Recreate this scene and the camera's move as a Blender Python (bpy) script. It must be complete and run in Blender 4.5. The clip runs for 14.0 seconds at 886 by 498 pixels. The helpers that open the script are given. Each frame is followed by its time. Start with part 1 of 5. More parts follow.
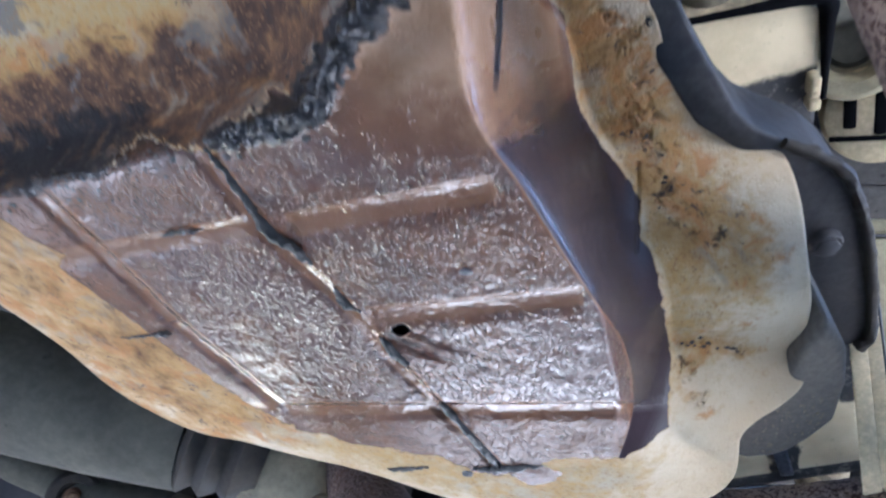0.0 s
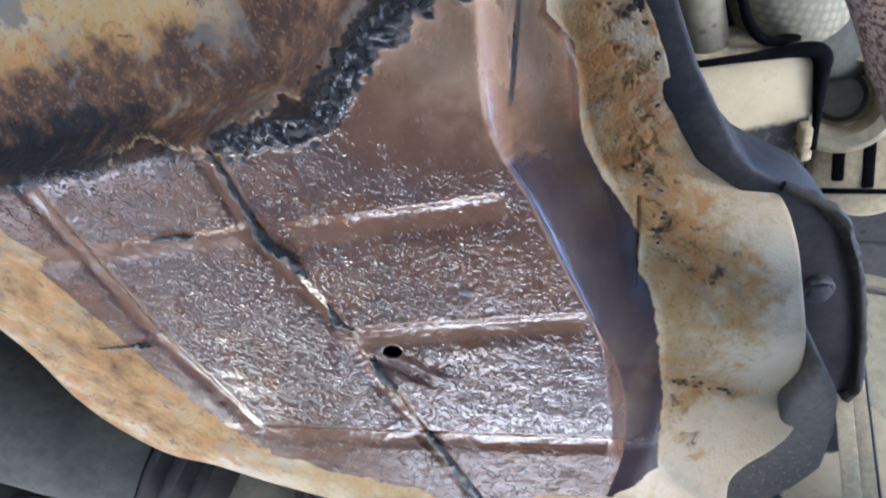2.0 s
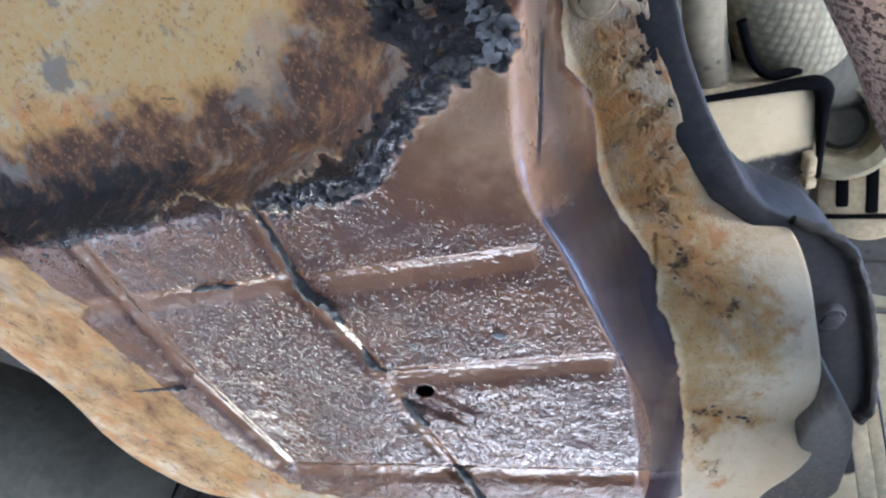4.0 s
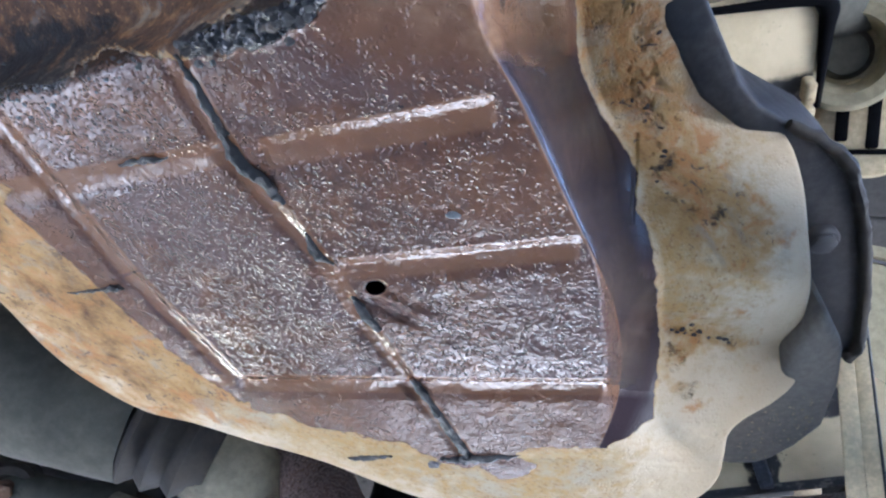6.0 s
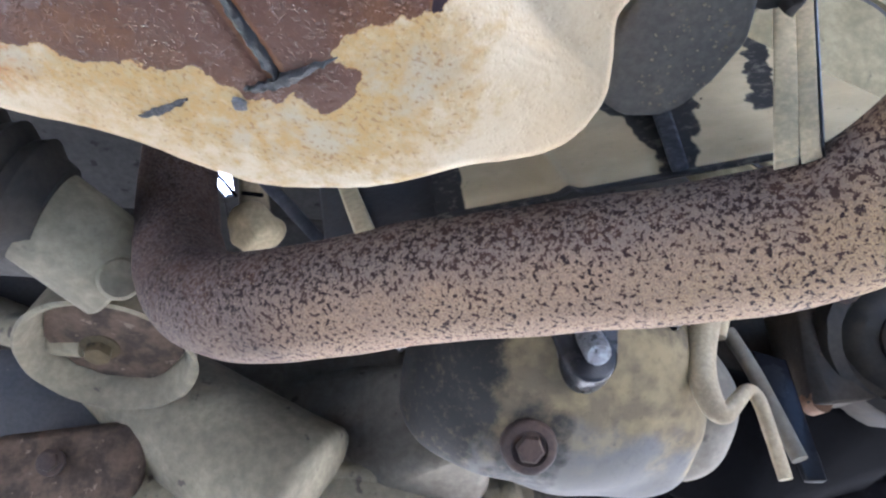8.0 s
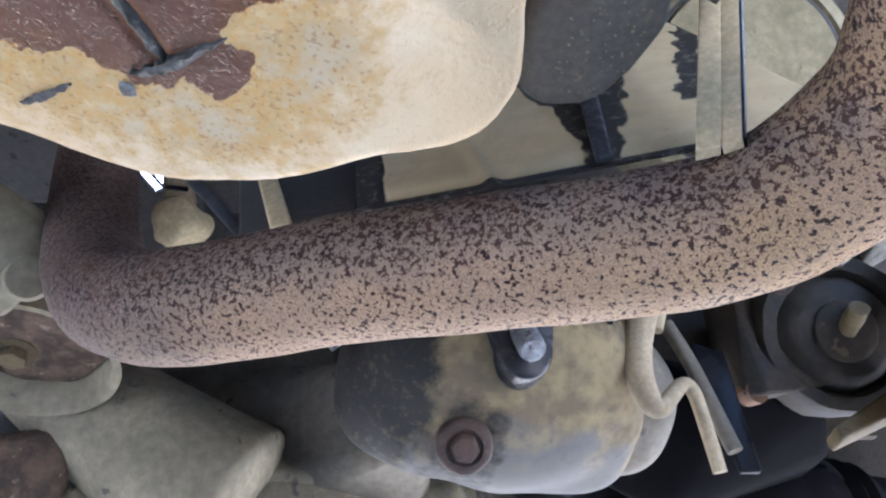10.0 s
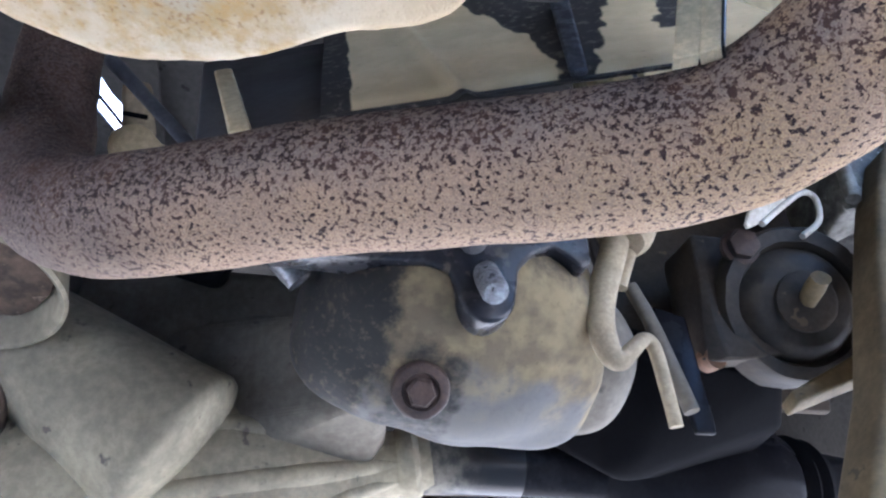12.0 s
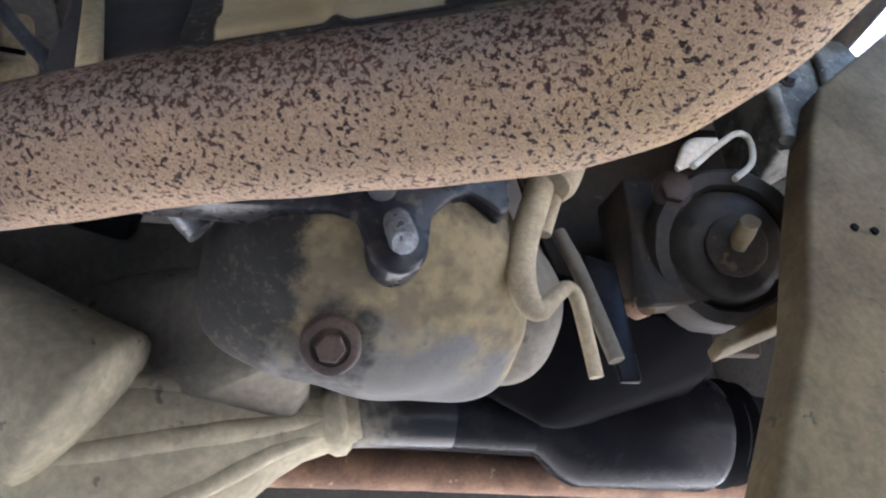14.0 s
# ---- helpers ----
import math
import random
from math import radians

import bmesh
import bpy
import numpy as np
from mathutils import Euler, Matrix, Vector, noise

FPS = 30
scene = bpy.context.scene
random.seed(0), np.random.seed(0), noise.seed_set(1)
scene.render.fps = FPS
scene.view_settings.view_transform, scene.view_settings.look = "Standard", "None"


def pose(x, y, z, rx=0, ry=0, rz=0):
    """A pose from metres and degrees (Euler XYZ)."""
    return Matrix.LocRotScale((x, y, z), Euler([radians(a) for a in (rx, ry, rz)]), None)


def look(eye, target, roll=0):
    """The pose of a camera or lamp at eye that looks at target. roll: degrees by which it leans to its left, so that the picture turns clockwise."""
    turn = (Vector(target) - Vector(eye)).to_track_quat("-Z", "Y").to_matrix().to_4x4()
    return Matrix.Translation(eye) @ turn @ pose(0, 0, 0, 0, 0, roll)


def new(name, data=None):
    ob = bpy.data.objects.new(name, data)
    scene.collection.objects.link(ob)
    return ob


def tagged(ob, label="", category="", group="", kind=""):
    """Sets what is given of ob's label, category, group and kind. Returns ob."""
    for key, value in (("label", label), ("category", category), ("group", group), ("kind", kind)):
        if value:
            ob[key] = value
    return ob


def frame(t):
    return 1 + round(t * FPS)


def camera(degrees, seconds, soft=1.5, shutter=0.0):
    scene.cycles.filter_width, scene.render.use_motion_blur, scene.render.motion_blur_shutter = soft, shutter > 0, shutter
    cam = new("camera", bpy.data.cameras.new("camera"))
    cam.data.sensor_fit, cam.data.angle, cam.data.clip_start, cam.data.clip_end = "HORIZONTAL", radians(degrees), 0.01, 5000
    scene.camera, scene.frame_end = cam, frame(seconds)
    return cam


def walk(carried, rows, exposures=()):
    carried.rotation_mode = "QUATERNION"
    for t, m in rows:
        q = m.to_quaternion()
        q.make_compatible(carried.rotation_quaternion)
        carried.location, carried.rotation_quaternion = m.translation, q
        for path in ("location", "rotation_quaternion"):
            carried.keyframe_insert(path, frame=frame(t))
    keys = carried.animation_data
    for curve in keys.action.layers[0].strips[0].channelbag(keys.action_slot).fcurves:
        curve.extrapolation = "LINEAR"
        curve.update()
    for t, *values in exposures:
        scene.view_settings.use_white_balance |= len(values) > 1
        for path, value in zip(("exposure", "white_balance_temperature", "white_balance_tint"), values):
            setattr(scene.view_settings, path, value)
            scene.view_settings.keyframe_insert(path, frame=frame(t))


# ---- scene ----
cam = camera(62.8, 14.0, soft=2.3, shutter=0.3)
METRES, EYE, TILT, LEAN, TURN = 0.62, 0.15, 45.0, 0.0, 0.0
ROWS = [
    (0.0, 0, 0, 0, 0, 0, 0),
    (0.2, 0.0043, 0.0324, -0.0347, -0.29, 0.24, -0.93),
    (0.5, 0.0101, 0.0439, -0.0472, -0.57, 0.71, -1.57),
    (0.7, 0.0078, 0.0507, -0.066, -0.93, 1.06, -2.18),
    (1.0, 0.0149, 0.0613, -0.0737, -1.16, 1.46, -2.74),
    (1.2, 0.0151, 0.0596, -0.068, -1.32, 1.58, -3.12),
    (1.5, 0.0077, 0.0409, -0.0436, -1.7, 2.28, -3.32),
    (1.7, -0.0022, 0.0189, -0.0177, -1.85, 2.82, -3.23),
    (2.0, -0.0148, 0.0094, -0.0115, -2.03, 3.12, -3.08),
    (2.2, -0.0163, 0.0049, 0.0003, -2.08, 3.98, -2.82),
    (2.5, -0.0243, -0.0167, 0.0226, -1.96, 4.95, -2.43),
    (2.7, -0.0392, -0.0232, 0.0092, -1.93, 5.12, -2.13),
    (3.0, -0.041, -0.0179, 0.0013, -1.96, 5.52, -1.86),
    (3.2, -0.0421, -0.0202, 0.0016, -1.88, 5.66, -1.75),
    (5.3, -0.0102, 0.025, -0.0218, -1.79, 2.81, -1.74),
    (5.5, -0.0081, 0.0286, -0.0337, -1.81, 2.81, -2.48),
    (6.0, -0.0067, 0.0381, -0.0483, -2.48, 2.55, -3.68),
    (6.2, -0.0039, 0.0413, -0.053, -2.69, 2.4, -4.02),
    (6.5, 0.0032, 0.0604, -0.0777, -3.01, 2.3, -4.61),
    (6.7, 0.0189, 0.0797, -0.1012, -3.16, 2.18, -5.01),
    (7.0, 0.0402, 0.1052, -0.1258, -3.39, 1.99, -5.04),
    (7.1, 0.0458, 0.1133, -0.1539, -3.34, 1.58, -4.88),
    (7.5, 0.1062, 0.1762, -0.2479, -4.12, -1.38, -3.77),
    (7.7, 0.1242, 0.1856, -0.2531, -4.53, -2.94, -3.85),
    (8.0, 0.1108, 0.1784, -0.2462, -5.14, -4.7, -3.69),
    (8.2, 0.1266, 0.1906, -0.2601, -5.53, -5.01, -3.63),
    (8.5, 0.1388, 0.1924, -0.2652, -5.92, -5.18, -3.74),
    (9.0, 0.1336, 0.1906, -0.2548, -6.74, -5.16, -3.86),
    (11.3, 0.1525, 0.2081, -0.2453, -10.5, -4.61, -4.35),
    (11.5, 0.1402, 0.2027, -0.2758, -10.65, -4.66, -5.48),
    (11.7, 0.1362, 0.2032, -0.3132, -10.61, -4.9, -6.3),
    (12.0, 0.1522, 0.2126, -0.3051, -10.89, -5.38, -6.64),
    (12.2, 0.1593, 0.2183, -0.2985, -11, -5.85, -6.64),
    (12.5, 0.1602, 0.2184, -0.2939, -11.3, -6.38, -6.52),
    (12.7, 0.1679, 0.2189, -0.3024, -11.47, -6.8, -6.5),
    (13.0, 0.205, 0.2422, -0.323, -11.68, -7.63, -6.61),
    (13.2, 0.2264, 0.26, -0.3498, -11.95, -8.3, -6.82),
    (13.5, 0.2455, 0.261, -0.3355, -13.05, -8.88, -6.82),
    (13.7, 0.2409, 0.2581, -0.3175, -13.27, -9.04, -6.6),
    (14.0, 0.2168, 0.2483, -0.3027, -13.98, -9.3, -6.37),
]
walk(cam, [(t, pose(0, 0, EYE, TILT, LEAN, TURN) @ pose(METRES * x, METRES * y, METRES * z, 90 + pitch, roll, yaw)) for t, x, y, z, yaw, pitch, roll in ROWS],
     exposures=[(0.0, 4.49, 5400, 14), (1.0, 4.53, 5400, 14), (3.0, 4.57, 5550, 13), (6.5, 4.53, 5400, 14), (7.5, 4.6, 5650, 15), (9.0, 4.57, 5650, 15), (11.5, 4.58, 5600, 15), (12.0, 4.52, 5500, 16), (12.5, 4.47, 5600, 16), (13.5, 4.38, 5900, 15), (14.0, 4.24, 6150, 15)])

# ---- light ----
world = bpy.data.worlds.new("sky")
scene.world = world
world.use_nodes = True
wn = world.node_tree
sky = wn.nodes.new("ShaderNodeTexSky")
sky.sky_type = 'NISHITA'
sky.sun_disc = False
sky.sun_elevation = radians(34)
sky.sun_rotation = radians(17)
wn.links.new(sky.outputs[0], wn.nodes["Background"].inputs[0])
wn.nodes["Background"].inputs[1].default_value = 0.15
sun = new("sun", bpy.data.lights.new("sun", 'SUN'))
sun.data.energy = 5.0
sun.data.angle = radians(0.5)
sun.data.color = (1.0, 0.96, 0.90)
sun.matrix_world = look((2.4, 7.84, 5.53), (0, 0, 0))

# ---- materials ----


def mat_new(name):
    m = bpy.data.materials.new(name)
    m.use_nodes = True
    nt = m.node_tree
    return m, nt, nt.nodes["Principled BSDF"]


def nd(nt, kind, **vals):
    n = nt.nodes.new(kind)
    for k, v in vals.items():
        n.inputs[k].default_value = v
    return n


def link(nt, a, b):
    nt.links.new(a, b)


def coords(nt):
    return nt.nodes.new("ShaderNodeTexCoord").outputs["Object"]


def noise_of(nt, scale, detail=4.0, rough=0.55, vec=None, dist=0.0):
    n = nd(nt, "ShaderNodeTexNoise", Scale=scale, Detail=detail, Roughness=rough, Distortion=dist)
    link(nt, vec if vec else coords(nt), n.inputs["Vector"])
    return n.outputs["Fac"]


def ramp(nt, fac, lo, hi, a=0.0, b=1.0):
    n = nt.nodes.new("ShaderNodeMapRange")
    n.interpolation_type = 'SMOOTHSTEP'
    n.inputs[1].default_value, n.inputs[2].default_value = lo, hi
    n.inputs[3].default_value, n.inputs[4].default_value = a, b
    link(nt, fac, n.inputs[0])
    return n.outputs[0]


def blend(nt, fac, a, b):
    n = nt.nodes.new("ShaderNodeMix")
    n.data_type = 'RGBA'
    for s, v in ((n.inputs[6], a), (n.inputs[7], b)):
        if isinstance(v, tuple):
            s.default_value = (*v, 1.0)
        else:
            link(nt, v, s)
    if isinstance(fac, float):
        n.inputs[0].default_value = fac
    else:
        link(nt, fac, n.inputs[0])
    return n.outputs[2]


def maths(nt, op, a, b=0.5):
    n = nt.nodes.new("ShaderNodeMath")
    n.operation = op
    for s, v in ((n.inputs[0], a), (n.inputs[1], b)):
        if isinstance(v, (int, float)):
            s.default_value = v
        else:
            link(nt, v, s)
    return n.outputs[0]


def bump_to(nt, bsdf, height, strength=0.5, distance=0.001):
    n = nd(nt, "ShaderNodeBump", Strength=strength, Distance=distance)
    link(nt, height, n.inputs["Height"])
    link(nt, n.outputs[0], bsdf.inputs["Normal"])


def surface(name, a, b, c=None, rough=(0.6, 0.9), metal=0.0, scale=18.0, fine=220.0, bump=0.4, spots=0.62, dist=0.0008, gloss=0.25):
    """A worn surface: colours a and b by broad stains, c in small flecks."""
    m, nt, bs = mat_new(name)
    broad = noise_of(nt, scale, 5.0, 0.6)
    small = noise_of(nt, fine, 4.0, 0.65)
    col = blend(nt, ramp(nt, broad, 0.36, 0.64), a, b)
    grain = blend(nt, ramp(nt, small, 0.3, 0.75), (0.82, 0.82, 0.82), (1.15, 1.15, 1.15))
    mul = nt.nodes.new("ShaderNodeMix")
    mul.data_type, mul.blend_type = 'RGBA', 'MULTIPLY'
    mul.inputs[0].default_value = 1.0
    link(nt, col, mul.inputs[6])
    link(nt, grain, mul.inputs[7])
    col = mul.outputs[2]
    if c:
        fleck = noise_of(nt, fine * 0.35, 3.0, 0.6)
        col = blend(nt, ramp(nt, fleck, spots, spots + 0.06), col, c)
    link(nt, col, bs.inputs["Base Color"])
    link(nt, ramp(nt, broad, 0.3, 0.7, rough[0], rough[1]), bs.inputs["Roughness"])
    bs.inputs["Metallic"].default_value = metal
    bs.inputs["Specular IOR Level"].default_value = gloss
    bump_to(nt, bs, small, bump, dist)
    return m


def mask_channel(nt, ch):
    at = nt.nodes.new("ShaderNodeAttribute")
    at.attribute_name = "mask"
    sp = nt.nodes.new("ShaderNodeSeparateColor")
    link(nt, at.outputs["Color"], sp.inputs[0])
    return sp.outputs[ch]


def pan_material():
    """Rusty sheet steel: oil-wet brown, caked black grime, dry tan dust with ochre rust."""
    m, nt, bs = mat_new("pan_steel")
    fine = noise_of(nt, 260.0, 5.0, 0.65)
    mid = noise_of(nt, 55.0, 5.0, 0.6)
    broad = noise_of(nt, 14.0, 4.0, 0.55)
    # dry dust, ochre rust and grey scale
    at = nt.nodes.new("ShaderNodeAttribute")
    at.attribute_name = "mask"
    ochre = ramp(nt, maths(nt, 'ADD', at.outputs["Alpha"], maths(nt, 'MULTIPLY', maths(nt, 'SUBTRACT', maths(nt, 'ADD', maths(nt, 'MULTIPLY', mid, 0.5), maths(nt, 'MULTIPLY', noise_of(nt, 140.0, 4.0, 0.7), 0.5)), 0.5), 2.2)), 0.15, 0.82)
    dry = blend(nt, ramp(nt, broad, 0.35, 0.62), (0.63, 0.525, 0.37), (0.56, 0.43, 0.27))
    yellow = blend(nt, ramp(nt, fine, 0.38, 0.64), (0.45, 0.285, 0.108), (0.44, 0.320, 0.160))
    dry = blend(nt, ochre, dry, yellow)
    patch = noise_of(nt, 26.0, 6.0, 0.65, dist=0.3)
    dry = blend(nt, maths(nt, 'MULTIPLY', ramp(nt, patch, 0.50, 0.64, 0.0, 0.9), ramp(nt, at.outputs["Alpha"], 0.45, 0.85, 0.12, 1.0)), dry, (0.44, 0.37, 0.26))
    rustm = mask_channel(nt, 2)
    scale_n = noise_of(nt, 130.0, 4.0, 0.6)
    streak = noise_of(nt, 95.0, 6.0, 0.72)
    rusty = blend(nt, ramp(nt, mid, 0.35, 0.65), (0.20, 0.100, 0.044), (0.105, 0.056, 0.034))
    rusty = blend(nt, ramp(nt, scale_n, 0.60, 0.66, 0.0, 0.8), rusty, (0.095, 0.085, 0.080))
    rusty = blend(nt, ramp(nt, maths(nt, 'ADD', rustm, maths(nt, 'MULTIPLY', maths(nt, 'SUBTRACT', streak, 0.5), 1.6)), 0.75, 1.15, 0.0, 0.85), rusty, (0.060, 0.036, 0.027))
    edge = maths(nt, 'ADD', rustm, maths(nt, 'ADD', maths(nt, 'MULTIPLY', maths(nt, 'SUBTRACT', mid, 0.5), 0.9), maths(nt, 'MULTIPLY', maths(nt, 'SUBTRACT', streak, 0.5), 0.7)))
    dry = blend(nt, ramp(nt, edge, 0.20, 0.62, 0.0, 0.85), dry, (0.43, 0.245, 0.085))
    dry = blend(nt, ramp(nt, edge, 0.50, 0.98), dry, rusty)
    blots = noise_of(nt, 34.0, 5.0, 0.6, dist=0.2)
    dry = blend(nt, maths(nt, 'MULTIPLY', ramp(nt, blots, 0.56, 0.63), ramp(nt, at.outputs["Alpha"], 0.82, 0.98, 0.0, 0.85)), dry, (0.17, 0.155, 0.135))
    orange = maths(nt, 'MULTIPLY', ramp(nt, noise_of(nt, 40.0, 6.0, 0.7, dist=0.7), 0.49, 0.60), maths(nt, 'MULTIPLY', ramp(nt, rustm, 0.16, 0.34, 0.0, 0.85), ramp(nt, rustm, 0.60, 0.72, 1.0, 0.0)))
    dry = blend(nt, orange, dry, (0.44, 0.205, 0.070))
    dull = maths(nt, 'MULTIPLY', ramp(nt, noise_of(nt, 31.0, 6.0, 0.65, dist=0.5), 0.53, 0.62), ramp(nt, rustm, 0.17, 0.36, 0.0, 0.42))
    dry = blend(nt, dull, dry, (0.28, 0.26, 0.22))
    flakes = maths(nt, 'MULTIPLY', ramp(nt, noise_of(nt, 120.0, 6.0, 0.7, dist=1.4), 0.585, 0.64), maths(nt, 'MULTIPLY', ramp(nt, rustm, 0.24, 0.44, 0.0, 0.85), ramp(nt, rustm, 0.60, 0.72, 1.0, 0.0)))
    dry = blend(nt, flakes, dry, (0.085, 0.070, 0.062))
    specks = noise_of(nt, 480.0, 2.0, 0.5)
    dry = blend(nt, maths(nt, 'MULTIPLY', ramp(nt, maths(nt, 'ADD', specks, maths(nt, 'MULTIPLY', maths(nt, 'SUBTRACT', mid, 0.5), 0.35)), 0.59, 0.68, 0.0, 0.6), ramp(nt, at.outputs["Alpha"], 0.30, 0.60, 0.2, 1.0)), dry, (0.27, 0.145, 0.065))
    # wet steel
    wetc = blend(nt, ramp(nt, mid, 0.38, 0.66), (0.122, 0.052, 0.027), (0.078, 0.036, 0.025))
    wetc = blend(nt, ramp(nt, broad, 0.42, 0.60), wetc, (0.094, 0.050, 0.041))
    wetc = blend(nt, ramp(nt, specks, 0.68, 0.74, 0.0, 0.8), wetc, (0.02, 0.017, 0.016))
    wetc = blend(nt, maths(nt, 'MULTIPLY', ramp(nt, at.outputs["Alpha"], 0.2, 0.75, 0.0, 0.75), ramp(nt, at.outputs["Alpha"], 0.86, 0.97, 1.0, 0.0)), wetc, (0.195, 0.094, 0.047))
    # Lighter brown over the swell beside the wall.
    wetc = blend(nt, ramp(nt, mask_channel(nt, 0), 1.1, 1.9), wetc, blend(nt, ramp(nt, mid, 0.36, 0.66), (0.34, 0.215, 0.135), (0.27, 0.155, 0.085)))
    # Steep wall tinted dark purple in place of its dim sky reflection.
    wetc = blend(nt, ramp(nt, at.outputs["Alpha"], 0.90, 0.99), wetc, (0.042, 0.030, 0.034))
    wet = ramp(nt, maths(nt, 'ADD', mask_channel(nt, 0), maths(nt, 'MULTIPLY', maths(nt, 'SUBTRACT', fine, 0.5), 0.5)), 0.42, 0.58)
    col = blend(nt, wet, dry, wetc)
    crust = ramp(nt, maths(nt, 'ADD', mask_channel(nt, 1), maths(nt, 'MULTIPLY', maths(nt, 'ADD', maths(nt, 'SUBTRACT', streak, 0.5), maths(nt, 'MULTIPLY', maths(nt, 'SUBTRACT', scale_n, 0.5), 0.6)), 1.3)), 0.32, 0.84)
    col = blend(nt, crust, col, (0.022, 0.020, 0.021))
    link(nt, col, bs.inputs["Base Color"])
    r_wet = maths(nt, 'ADD', ramp(nt, mid, 0.3, 0.7, 0.045, 0.10), maths(nt, 'MULTIPLY', rustm, 0.18))
    r_wet = maths(nt, 'ADD', r_wet, ramp(nt, at.outputs["Alpha"], 0.86, 0.98, 0.0, 0.17))
    dusty = ramp(nt, mask_channel(nt, 0), 1.1, 1.9)
    r_wet = maths(nt, 'ADD', r_wet, maths(nt, 'MULTIPLY', dusty, 0.22))
    r = nt.nodes.new("ShaderNodeMix")
    link(nt, wet, r.inputs[0])
    link(nt, ramp(nt, mid, 0.3, 0.7, 0.72, 0.92), r.inputs[2])
    link(nt, r_wet, r.inputs[3])
    link(nt, r.outputs[0], bs.inputs["Roughness"])
    sleek_wet = maths(nt, 'MULTIPLY', wet, at.outputs["Alpha"])
    link(nt, maths(nt, 'SUBTRACT', ramp(nt, wet, 0.0, 1.0, 0.2, 0.42), maths(nt, 'ADD', maths(nt, 'MULTIPLY', maths(nt, 'MULTIPLY', rustm, wet), 0.27), maths(nt, 'MAXIMUM', maths(nt, 'MULTIPLY', dusty, 0.16), ramp(nt, sleek_wet, 0.88, 0.98, 0.0, 0.16)))), bs.inputs["Specular IOR Level"])
    # relief: orange-peel pits where wet, caked grain where dry
    vor = nd(nt, "ShaderNodeTexVoronoi", Scale=600.0)
    vor.feature = 'SMOOTH_F1'
    vor.inputs["Smoothness"].default_value = 0.35
    vec = nt.nodes.new("ShaderNodeVectorMath")
    vec.operation = 'ADD'
    shake = nd(nt, "ShaderNodeTexNoise", Scale=420.0, Detail=2.0)
    link(nt, coords(nt), shake.inputs["Vector"])
    soft = nt.nodes.new("ShaderNodeVectorMath")
    soft.operation = 'SCALE'
    soft.inputs["Scale"].default_value = 0.0012
    link(nt, shake.outputs["Color"], soft.inputs[0])
    link(nt, coords(nt), vec.inputs[0])
    link(nt, soft.outputs[0], vec.inputs[1])
    link(nt, vec.outputs[0], vor.inputs["Vector"])
    grains = ramp(nt, vor.outputs["Distance"], 0.08, 0.62, 1.0, 0.0)
    few = ramp(nt, noise_of(nt, 130.0, 3.0, 0.6), 0.36, 0.66, 0.25, 1.0)
    h = maths(nt, 'ADD', maths(nt, 'MULTIPLY', maths(nt, 'MULTIPLY', grains, few), -0.56), maths(nt, 'MULTIPLY', noise_of(nt, 420.0, 2.0, 0.5), 0.34))
    h = maths(nt, 'MULTIPLY', h, ramp(nt, wet, 0.0, 1.0, 0.35, 1.0))
    h = maths(nt, 'MULTIPLY', h, ramp(nt, sleek_wet, 0.0, 1.0, 1.0, 0.22))
    h = maths(nt, 'ADD', h, maths(nt, 'MULTIPLY', crust, maths(nt, 'MULTIPLY', scale_n, 1.5)))
    bump_to(nt, bs, h, 0.75, 0.0013)
    return m


